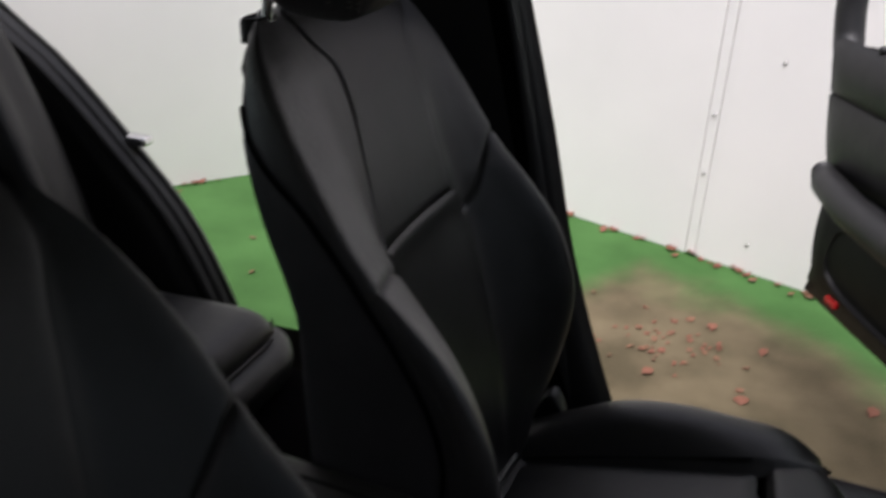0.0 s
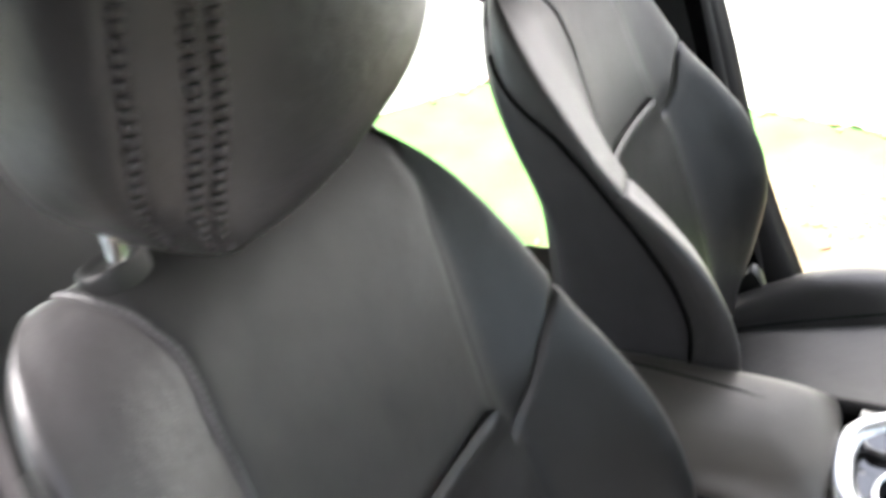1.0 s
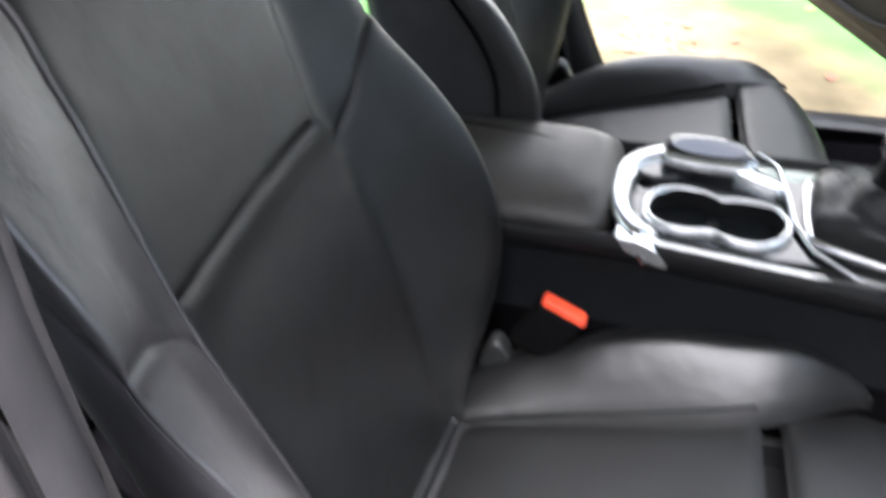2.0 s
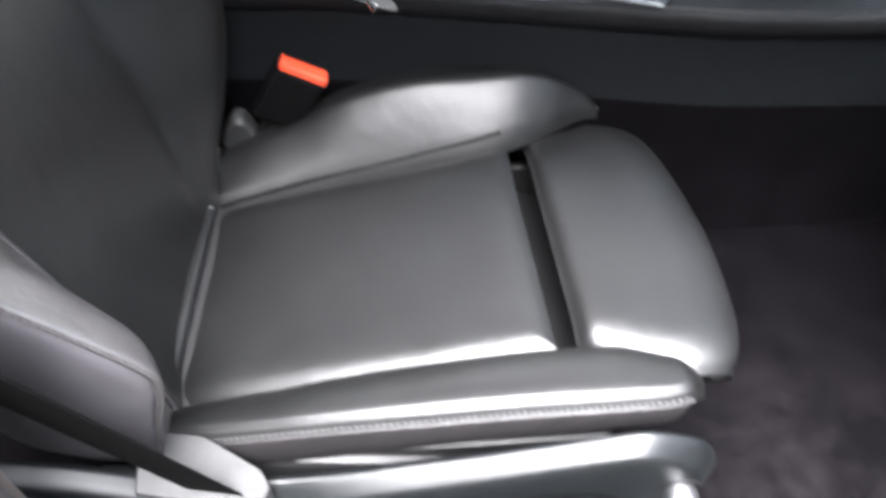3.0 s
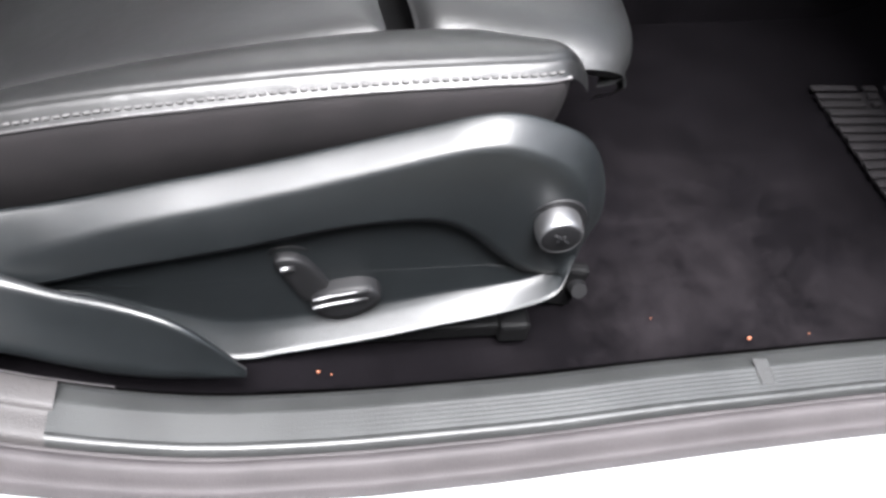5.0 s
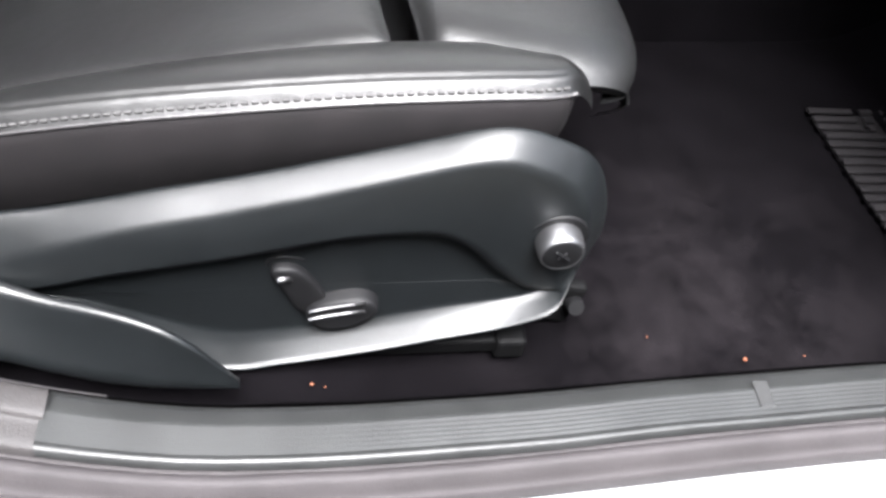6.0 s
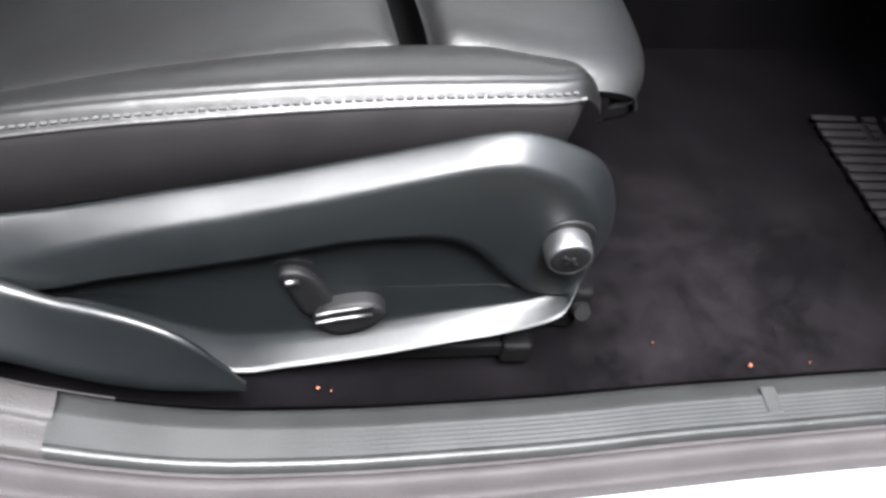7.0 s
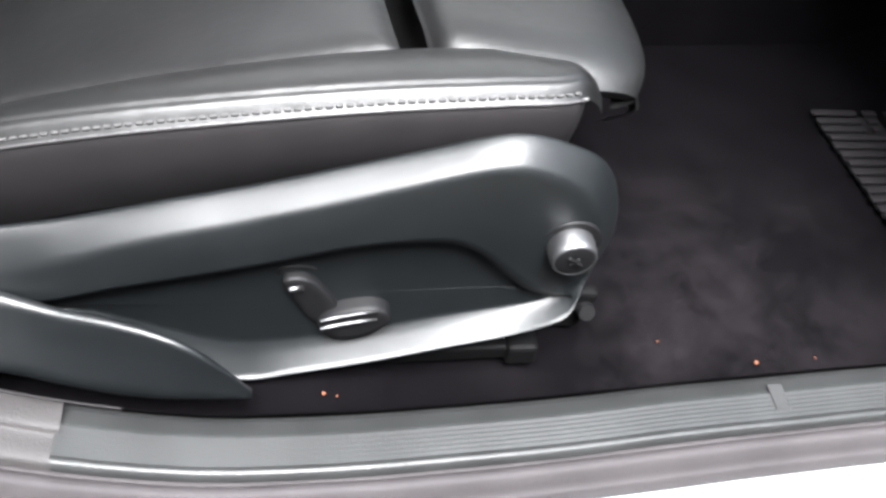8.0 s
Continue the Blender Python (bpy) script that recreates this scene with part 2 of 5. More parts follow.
def part(name, bm, mat, parent=None, label="", smooth=False):
    me = bpy.data.meshes.new(name)
    bmesh.ops.recalc_face_normals(bm, faces=bm.faces)
    bm.to_mesh(me)
    bm.free()
    me.materials.append(mat)
    me.polygons.foreach_set("use_smooth", [smooth] * len(me.polygons))
    ob = new(name, me)
    if parent is not None:
        ob.parent = parent
    return tagged(ob, label=label)


def spline(xs, ys):
    """A smooth curve through the points, as a function of arrays."""
    xs, ys = np.array(xs, float), np.array(ys, float)
    d = np.diff(ys) / np.diff(xs)
    t = np.concatenate(([d[0]], (d[1:] + d[:-1]) / 2, [d[-1]]))

    def f(q):
        q = np.clip(np.asarray(q, float), xs[0], xs[-1])
        i = np.clip(np.searchsorted(xs, q, side="right") - 1, 0, len(xs) - 2)
        w = xs[i + 1] - xs[i]
        s = (q - xs[i]) / w
        return ((2 * s**3 - 3 * s**2 + 1) * ys[i] + (s**3 - 2 * s**2 + s) * w * t[i]
                + (3 * s**2 - 2 * s**3) * ys[i + 1] + (s**3 - s**2) * w * t[i + 1])
    return f


def grid_faces(nu, nv, close_u=False, close_v=False, base=0):
    out = []
    for i in range(nu if close_u else nu - 1):
        for j in range(nv if close_v else nv - 1):
            a, b = i, (i + 1) % nu
            c, d = j, (j + 1) % nv
            out.append((base + a * nv + c, base + b * nv + c, base + b * nv + d, base + a * nv + d))
    return out


def eased(n, k=0.75):
    s = np.linspace(0, 1, n)
    return k * (0.5 - 0.5 * np.cos(np.pi * s)) + (1 - k) * s


def cushion_patch(name, surf, nu, nv, mat, parent, out, tucks=(1, 1, 1, 1), depth=0.007, width=0.009, puff=0.0, label="", fade=None):
    """A padded panel: surf(u, v) gives its surface; its edges sink into the seams. out: a way that points off the surface. fade(u, v): how far the seams across it hold."""
    u, v = np.meshgrid(eased(nu), eased(nv), indexing="ij")
    p = np.stack(surf(u, v), -1)
    n = np.cross(np.gradient(p, axis=0), np.gradient(p, axis=1))
    n /= np.linalg.norm(n, axis=-1, keepdims=True) + 1e-12
    mid = n[nu // 2, nv // 2]
    if np.dot(mid, np.array(out)) < 0:
        n = -n
    lu = np.concatenate((np.zeros((1, nv)), np.cumsum(np.linalg.norm(np.diff(p, axis=0), axis=-1), 0)))
    lv = np.concatenate((np.zeros((nu, 1)), np.cumsum(np.linalg.norm(np.diff(p, axis=1), axis=-1), 1)), 1)
    sink = np.zeros((nu, nv))
    for k, (on, dist) in enumerate(zip(tucks, (lu, lu[-1:] - lu, lv, lv[:, -1:] - lv))):
        if on:
            hold = fade(u, v) if fade is not None and k < 2 else 1.0
            sink = np.maximum(sink, on * hold * np.exp(-(dist / width) ** 1.3))
    swell = puff * np.sin(np.pi * u) * np.sin(np.pi * v)
    p = p + n * (swell - depth * sink)[..., None]
    return mesh_part(name, p.reshape(-1, 3), grid_faces(nu, nv), mat, parent, label)


def tube(name, pts, r, mat, parent=None, label="", sides=8, closed=False, cap=True):
    """A round bar along a line of points; r: one radius or one a point."""
    pts = [Vector(p) for p in pts]
    n = len(pts)
    rs = [r] * n if isinstance(r, (int, float)) else list(r)
    verts, faces = [], []
    side = None
    for i, p in enumerate(pts):
        a = pts[(i - 1) % n] if closed or i else p
        b = pts[(i + 1) % n] if closed or i < n - 1 else p
        t = (b - a).normalized()
        if side is None:
            side = t.orthogonal().normalized()
        side = (side - t * side.dot(t)).normalized()
        up = t.cross(side)
        for k in range(sides):
            w = 2 * math.pi * k / sides
            verts.append(p + rs[i] * (math.cos(w) * side + math.sin(w) * up))
    faces = grid_faces(n, sides, closed, True)
    if cap and not closed:
        faces += [tuple(range(sides))[::-1], tuple(range((n - 1) * sides, n * sides))]
    return mesh_part(name, verts, faces, mat, parent, label)


def box_bm(sx, sy, sz, bevel=0.0, segments=3, m=None):
    bm = bmesh.new()
    bmesh.ops.create_cube(bm, size=1.0, matrix=Matrix.Diagonal((sx, sy, sz, 1)))
    if bevel:
        bmesh.ops.bevel(bm, geom=bm.edges[:], offset=bevel, segments=segments, profile=0.5, affect="EDGES")
    if m is not None:
        bmesh.ops.transform(bm, matrix=m, verts=bm.verts)
    return bm


def loop_smooth(pts, n, rounding=2):
    """A closed outline resampled evenly to n points, corners rounded by cutting."""
    p = np.array(pts, float)
    for _ in range(rounding):
        q = np.roll(p, -1, 0)
        p = np.stack((0.75 * p + 0.25 * q, 0.25 * p + 0.75 * q), 1).reshape(-1, p.shape[1])
    q = np.vstack((p, p[:1]))
    s = np.concatenate(([0], np.cumsum(np.linalg.norm(np.diff(q, axis=0), axis=1))))
    k = np.linspace(0, s[-1], n, endpoint=False)
    return np.stack([np.interp(k, s, q[:, i]) for i in range(p.shape[1])], 1)


def inset(p, d):
    """An outline moved inwards by d, and eased where it crowds."""
    t = np.roll(p, -1, 0) - np.roll(p, 1, 0)
    t /= np.linalg.norm(t, axis=1, keepdims=True)
    area = 0.5 * np.sum(p[:, 0] * np.roll(p[:, 1], -1) - np.roll(p[:, 0], -1) * p[:, 1])
    n = np.stack((-t[:, 1], t[:, 0]), 1) * (1 if area > 0 else -1)
    q = p + n * d
    for _ in range(int(min(12, max(0, d) * 900))):
        q = 0.5 * q + 0.25 * (np.roll(q, 1, 0) + np.roll(q, -1, 0))
    return q


def rings_part(name, rings, mat, parent=None, label="", cap_last=True, cap_first=False, smooth=True):
    """Skin over outlines of equal count, given one after another as 3D points."""
    n = len(rings[0])
    rings = [np.array([tuple(v) for v in r]) for r in rings]
    verts = [v for ring in rings for v in ring]
    faces = grid_faces(len(rings), n, False, True)
    side_faces = len(faces)
    if cap_last:
        base = (len(rings) - 1) * n
        faces.append(tuple(base + j for j in range(n)))
    if cap_first:
        faces.append(tuple(range(n))[::-1])
    ob = mesh_part(name, verts, faces, mat, parent, label, smooth)
    bm = bmesh.new()
    bm.from_mesh(ob.data)
    bmesh.ops.recalc_face_normals(bm, faces=bm.faces)
    bm.to_mesh(ob.data)
    bm.free()
    for f in ob.data.polygons[side_faces:]:
        f.use_smooth = False
    return ob


def stitches(name, pts, mat, parent, step=0.0065, length=0.0045, r=0.0009, lift=(0, 0, 0), label=""):
    """Single stitches along a line, in one piece of thread."""
    pts = np.array(pts, float)
    s = np.concatenate(([0], np.cumsum(np.linalg.norm(np.diff(pts, axis=0), axis=1))))
    verts, faces = [], []
    lift = np.array(lift, float)
    for a in np.arange(step / 2, s[-1] - length, step):
        p, q = (np.array([np.interp(k, s, pts[:, i]) for i in range(3)]) + lift for k in (a, a + length))
        t = q - p
        t /= np.linalg.norm(t) + 1e-9
        e1 = np.cross(t, (0.31, 0.45, 0.84))
        e1 /= np.linalg.norm(e1)
        e2 = np.cross(t, e1)
        base = len(verts)
        for c, k in ((p, 0.7), (p + 0.14 * (q - p), 1.0), (p + 0.86 * (q - p), 1.0), (q, 0.7)):
            for w in range(6):
                verts.append(c + k * r * (math.cos(w * math.pi / 3) * e1 + math.sin(w * math.pi / 3) * e2))
        faces += grid_faces(4, 6, False, True, base)
        faces += [tuple(base + w for w in range(6)), tuple(base + 18 + w for w in range(6))]
    return mesh_part(name, verts, faces, mat, parent, label)


# ---- ground and walls ----
bm = bmesh.new()
bmesh.ops.create_grid(bm, x_segments=4, y_segments=4, size=150)
tagged(part("ground", bm, GROUND), "green ground worn to brown earth with fallen leaves", "ground", kind="structure")

CORNER = Vector((-1.35, 3.115, 0))
WALL_A = Vector((1, -0.306, 0)).normalized()
WALL_B = Vector((-0.643, -0.766, 0)).normalized()
WALL_H, SLAB = 2.6, 0.06


def panel_wall(name, start, way, out, joints, length, label):
    """White boards with a narrow joint strip and screws between them."""
    wall = root(name, start.x, start.y, 0, label=label, category="wall", kind="structure")
    ends = [0.0] + list(joints) + [length]
    for a, b in zip(ends, ends[1:]):
        bm = box_bm(b - a - 0.0385, SLAB, WALL_H, 0.002, 1)
        ob = part("panel", bm, WALL, wall)
        ang = math.atan2(way.y, way.x)
        c = way * (a + b) / 2 + out * (SLAB / 2)
        ob.matrix_basis = pose(c.x, c.y, WALL_H / 2, 0, 0, math.degrees(ang))
    for j in joints:
        c = way * j + out * 0.014
        bm = box_bm(0.034, 0.030, WALL_H - 0.01, 0.003, 2)
        ob = part("joint_strip", bm, WALL, wall)
        ob.matrix_basis = pose(c.x, c.y, WALL_H / 2, 0, 0, math.degrees(math.atan2(way.y, way.x)))
        for k in range(13):
            bm = bmesh.new()
            bmesh.ops.create_uvsphere(bm, u_segments=8, v_segments=4, radius=0.007)
            ob = part("screw", bm, SCREW, wall, smooth=True)
            c2 = way * (j + (0.0 if k % 3 else 0.19)) - out * (0.001 if k % 3 else -0.001)
            ob.matrix_basis = pose(c2.x, c2.y, 0.10 + k * 0.205)
    return wall


A_OUT = Vector((-WALL_A.y, WALL_A.x, 0))
B_OUT = Vector((WALL_B.y, -WALL_B.x, 0))
panel_wall("wall_north", CORNER, WALL_A, A_OUT, (0.25, 1.45, 2.65, 3.85), 5.0, "white boarded wall with screwed joint strips")
panel_wall("wall_west", CORNER, WALL_B, B_OUT, (1.50, 2.70), 3.4, "white boarded wall behind the car")

# Unseen wall, added so that less low light reaches the car's open side.
bm = box_bm(12.0, 0.12, 3.6, 0.01, 1)
ob = part("unseen_dark_wall", bm, BLOCKER_DARK)
ob.location = (0.5, -2.6, 1.8)
tagged(ob, "plain dark wall, unseen, added to block low light", "wall", kind="structure")

# fallen leaves
def leaf_mesh(name, mat, seed):
    rnd = random.Random(seed)
    verts, faces = [], []
    nl, nw = 7, 3
    for i in range(nl):
        s = i / (nl - 1)
        w = 0.42 * math.sin(math.pi * min(0.98, 0.06 + s * 0.94)) ** 0.8 * (1 + rnd.uniform(-0.15, 0.15))
        for k in range(nw):
            v = k - 1
            verts.append((s - 0.5, v * w, 0.10 * abs(v) + 0.12 * math.sin(3 * s + seed) + rnd.uniform(0, 0.05)))
    faces = grid_faces(nl, nw)
    me = bpy.data.meshes.new(name)
    me.from_pydata(verts, [], faces)
    me.materials.append(mat)
    me.polygons.foreach_set("use_smooth", [True] * len(me.polygons))
    return me


LEAVES = [leaf_mesh("leaf", LEAF_A, 1), leaf_mesh("leaf", LEAF_B, 2), leaf_mesh("leaf", LEAF_A, 3)]
rnd = random.Random(11)


def leaf(x, y, size, z=0.004):
    ob = new("leaf", rnd.choice(LEAVES))
    ob.matrix_basis = pose(x, y, z, rnd.uniform(-12, 12), rnd.uniform(-12, 12), rnd.uniform(0, 360)) @ Matrix.Scale(size, 4)
    tagged(ob, "curled brown fallen leaf lying on the ground", "leaf", "fallen leaves")


for s in range(95):
    d = rnd.uniform(0.1, 4.2)
    q = CORNER + WALL_A * d - A_OUT * abs(rnd.gauss(0.025, 0.02))
    leaf(q.x, q.y, rnd.uniform(0.018, 0.042), 0.008)
for s in range(40):
    q = CORNER + WALL_B * rnd.uniform(0.05, 2.2) - B_OUT * abs(rnd.gauss(0.025, 0.02))
    leaf(q.x, q.y, rnd.uniform(0.018, 0.042), 0.008)
for x, y in ((-.035, 2.11), (.02, 2.06), (.048, 2.01), (.10, 2.22), (.168, 2.20), (.28, 1.855), (.32, 2.12), (.03, 1.88), (.60, 1.94), (.0, 2.0)):
    leaf(x, y, rnd.uniform(0.022, 0.042))
for s in range(46):
    leaf(rnd.gauss(0.05, 0.12), rnd.gauss(2.03, 0.08), rnd.uniform(0.010, 0.022))
for s in range(40):
    leaf(rnd.uniform(-2.2, 1.5), rnd.uniform(1.3, 2.5), rnd.uniform(0.012, 0.030))


# ---- car body ----
MID = 0.383
car = root("car", 0.4, MID, 0, label="white car with open doors and a black interior", category="car")
CAR_AT = Vector((0.4, MID, 0))


def local(verts):
    return [Vector(v) - CAR_AT for v in verts]


# rear lower corner and pillar edge of the near door opening, as a path in the x-z plane
def aperture_path(shift_top=0.0, base_x=0.27, r=0.30, z0=0.455, front=1.15, turn=62):
    pts = [(x, z0) for x in np.linspace(front, base_x, 12)]
    for a in np.linspace(0, turn, 15)[1:]:
        pts.append((base_x - r * math.sin(radians(a)), z0 + r * (1 - math.cos(radians(a)))))
    x1, z1 = pts[-1]
    for k in np.linspace(0, 1, 12)[1:]:
        pts.append((x1 + k * (-0.078 + shift_top - x1), z1 + k * (1.46 - z1)))
    return np.array(pts)


def lean(z):
    """How far the body side leans in above the sill."""
    return 0.10 * np.clip((z - 0.62) / 0.8, 0, 1.1) ** 1.3


# how the near sill bows outwards behind and draws in towards the front
sill_bow = spline([-.30, .12, .20, .266, .33, .40, .47, .55, .63, .70, 1.15], [0, 0, -.003, -.0065, -.0075, -.0055, -.0025, .0035, .0075, .0112, .022])


def sweep_profile(name, path, prof, mat, side, label="", parent=car):
    """prof: points (y, rise) round the opening's edge, y outwards from the near side; side: -1 near, 1 far."""
    t = np.gradient(path, axis=0)
    t /= np.linalg.norm(t, axis=1, keepdims=True)
    n = np.stack((-t[:, 1], t[:, 0]), 1)
    if n[0, 1] < 0:
        n = -n
    verts = []
    for p, q in zip(path, n):
        for y, h in prof:
            x, z = p + q * h
            yy = y + lean(z) + (float(sill_bow(x)) if side < 0 else 0.0)
            verts.append((x, yy if side < 0 else 2 * MID - yy, z))
    return mesh_part(name, local(verts), grid_faces(len(path), len(prof)), mat, parent, label)


def rounded(pts, n=3):
    """An open profile with cut corners."""
    p = np.array(pts, float)
    for _ in range(n):
        q = [p[0]]
        for a, b in zip(p, p[1:]):
            q += [0.75 * a + 0.25 * b, 0.25 * a + 0.75 * b]
        p = np.array(q + [p[-1]])
    return p


INNER_PROF = rounded([(-.20, -.16), (-.318, -.15), (-.334, -.07), (-.338, -.012), (-.343, -.006)], 2)
TRIM_PROF = rounded([(-.341, -.016), (-.345, -.012), (-.3615, -.0025), (-.384, -.0015)], 2)
PILLAR_PROF = rounded([(-.300, -.20), (-.312, -.12), (-.326, -.05), (-.338, -.012), (-.343, -.006)], 2)
SEAL_PROF = rounded([(-.384, -.006), (-.388, -.010), (-.390, -.003), (-.396, -.001), (-.400, -.006), (-.403, -.012), (-.407, -.014), (-.409, -.024)], 2)
PAINT_PROF = rounded([(-.405, -.03), (-.4115, -.024), (-.450, -.040), (-.485, -.075), (-.50, -.16), (-.49, -.27), (-.44, -.30)], 2)
near_path = aperture_path()
# the near pillar stands more upright towards the roof
near_path[:, 0] += np.interp(near_path[:, 1], [1.05, 1.15, 1.23, 1.31, 1.46], [0.0, .009, .013, .021, .036])
far_path = aperture_path(-0.16, base_x=0.03, r=.05, z0=.355, turn=78)
for side, path in ((-1, near_path), (1, far_path)):
    sweep_profile("door_opening_trim", path[:16], TRIM_PROF, SCUFF, side, "grey plastic trim of the sill")
    sweep_profile("pillar_edge", path[15:], TRIM_PROF, PILLAR if side < 0 else PLASTIC_BLACK, side, "soft grey edge trim of the pillar")
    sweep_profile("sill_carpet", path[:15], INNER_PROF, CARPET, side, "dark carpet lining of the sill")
    sweep_profile("pillar_lining", path[14:], PILLAR_PROF, PILLAR if side < 0 else PLASTIC_BLACK, side, "dark grey pillar lining")
    sweep_profile("door_seal", path, SEAL_PROF, RUBBER, side, "grey rubber door seal")
    sweep_profile("side_sill", path, PAINT_PROF, PAINT, side, "white painted sill and pillar")
# scuff plate with fine ribs on the near sill, its bright edge and its rear end piece
xs = np.linspace(0.169, 1.14, 40)
prof = [(-.3420, -.0110), (-.3465, -.0062), (-.3490, -.0046), (-.3590, .0016), (-.3612, .0027), (-.3625, .0030)]
for k in range(6):
    y0 = -.3630 - k * .0031
    prof += [(y0, .0030), (y0 - .0010, .00275), (y0 - .0022, .00275), (y0 - .0030, .0030)]
prof += [(-.3815, .0031), (-.3840, .0033), (-.3862, .0024), (-.387, -.004)]
flat = np.clip((xs - 0.30) / 0.18, 0, 1)
verts = []
for x, f in zip(xs, flat):
    for y, h in prof:
        hh = h if h != .00275 else .0030 - f * .00025
        dx = max(0.0, 0.27 - x)
        verts.append((x, y + float(sill_bow(x)), 0.455 + hh + 0.30 - math.sqrt(0.09 - dx * dx)))
mesh_part("scuff_plate", local(verts), grid_faces(len(xs), len(prof)), SCUFF, car, "ribbed grey plastic scuff plate")
bm = box_bm(0.011, 0.020, 0.0010, 0.0005, 1)
ob = part("sill_clip", bm, CLIP, car, "pale scuffed clip mark")
ob.location = Vector((0.622, -.3585, .4586)) - CAR_AT
# foot of the pillar trim where it meets the scuff plate
FOOT_PROF = rounded([(-.346, -.008), (-.3475, .0030), (-.352, .0055), (-.364, .0058), (-.3672, .0040), (-.3685, .0016), (-.3840, .0012), (-.3870, -.004)], 2)
sweep_profile("pillar_foot", np.concatenate((near_path[15:16] * .60 + near_path[16:17] * .40, near_path[16:24])), FOOT_PROF, PILLAR_FOOT, -1, "warm grey foot of the pillar trim")

# carpeted floor, inner sill, tunnel, footwell
bm = bmesh.new()
FLOOR_Z = 0.338
bmesh.ops.create_grid(bm, x_segments=60, y_segments=40, size=0.5, matrix=Matrix.Diagonal((2.6, 1.46, 1, 1)))
for v in bm.verts:
    x, y = v.co.x + 0.1 - 0.4, v.co.y
    d = abs(y) - 0.69
    v.co = (x, y, FLOOR_Z + 0.006 * math.sin(9 * x + 3 * y) * math.sin(7 * y) + ((0.10 if y < 0 else -0.03) * max(0, d / 0.04) ** 2 if d > 0 else 0)
            + 0.22 * max(0.0, min(1.0, (x + 0.4 - 0.95) / 0.3)) ** 1.5)
part("carpet", bm, CARPET, car, "dark grey cabin carpet with dusty scuffs and a painted-in lit spot", smooth=True)


def slab(name, verts, mat, label=""):
    """A closed panel from two matching outlines."""
    n = len(verts) // 2
    faces = [tuple(range(n))[::-1], tuple(range(n, 2 * n))] + [(i, (i + 1) % n, n + (i + 1) % n, n + i) for i in range(n)]
    return mesh_part(name, local(verts), faces, mat, car, label, smooth=False)


# roof, firewall, rear bulkhead
def roof_sheet(name, lift, half_width, mat, label):
    """A crowned sheet whose sides curl down to the tops of the pillars."""
    nx, ny = 24, 24
    verts = []
    for top in (0, 1):
        for i in range(nx):
            for j in range(ny):
                x, y = -1.55 + 2.25 * i / (nx - 1), -1 + 2 * j / (ny - 1)
                verts.append((x, MID + y * half_width, 1.50 + lift + 0.05 * (1 - y * y) - 0.045 * y ** 6 - 0.08 * ((x + 0.45) / 1.2) ** 2 + 0.012 * top))
    faces = grid_faces(nx, ny) + grid_faces(nx, ny, base=nx * ny)
    m = nx * ny
    faces += [(j, j + 1, m + j + 1, m + j) for j in range(ny - 1)] + [(m - ny + j, m - ny + j + 1, 2 * m - ny + j + 1, 2 * m - ny + j) for j in range(ny - 1)]
    faces += [(i * ny, i * ny + ny, m + i * ny + ny, m + i * ny) for i in range(nx - 1)] + [(i * ny + ny - 1, i * ny + 2 * ny - 1, m + i * ny + 2 * ny - 1, m + i * ny + ny - 1) for i in range(nx - 1)]
    return mesh_part(name, local(verts), faces, mat, car, label)


roof_sheet("roof_lining", 0.0, 0.595, HEADLINER, "light grey roof lining")
roof_sheet("roof", 0.03, 0.610, PAINT, "white painted roof")
slab("firewall", [(1.30, MID - .74, .25), (1.30, MID + .74, .25), (1.36, MID + .74, .95), (1.36, MID - .74, .95),
                  (1.34, MID - .74, .25), (1.34, MID + .74, .25), (1.40, MID + .74, .95), (1.40, MID - .74, .95)], CARPET)
for s in (-1, 1):
    a, b = MID + s * .745, MID + s * .785
    slab("kick_panel", [(1.02, a, .30), (1.40, a, .30), (1.40, a, .95), (1.10, a, .95), (1.02, b, .30), (1.40, b, .30), (1.40, b, .95), (1.10, b, .95)], PLASTIC_BLACK, "black kick panel ahead of the door")
# dashboard
dash_prof = rounded([(1.36, .58), (1.02, .61), (.90, .68), (.86, .80), (.96, .93), (1.36, .97)], 3)
verts = [(x, y, z) for y in np.linspace(MID - .72, MID + .72, 30) for x, z in dash_prof]
mesh_part("dashboard", local(verts), grid_faces(30, len(dash_prof)), PLASTIC_BLACK, car, "black dashboard")
slab("rear_bulkhead", [(-1.28, MID - .74, .25), (-1.28, MID + .74, .25), (-1.55, MID + .62, .95), (-1.55, MID - .62, .95),
                       (-1.32, MID - .74, .25), (-1.32, MID + .74, .25), (-1.59, MID + .62, .95), (-1.59, MID - .62, .95)], CARPET)
# far pillar behind the front door opening, and quarter behind the rear one
def far_y(z, inner=0.0):
    return 2 * MID - (-0.385 + lean(z)) - inner


def far_panel(name, front, rear, z0, z1, mat, label, thick=0.05, inner=0.0, n=24, parent=car):
    """An upright panel of the far body side between two edges x = front(z), rear(z)."""
    verts = []
    zs = np.linspace(z0, z1, n)
    for k in (0, 1):
        for z in zs:
            for s in np.linspace(0, 1, 9):
                x = rear(z) + (front(z) - rear(z)) * s
                bulge = 0.012 * (1 - (2 * s - 1) ** 4)
                verts.append((x, far_y(z, inner) + k * thick - (bulge if k == 0 else -bulge), z))
    m = 9
    faces = grid_faces(n, m) + grid_faces(n, m, base=n * m)
    for i in range(n - 1):
        for j in (0, m - 1):
            a = i * m + j
            faces.append((a, a + m, a + m + n * m, a + n * m))
    return mesh_part(name, local(verts), faces, mat, parent, label)


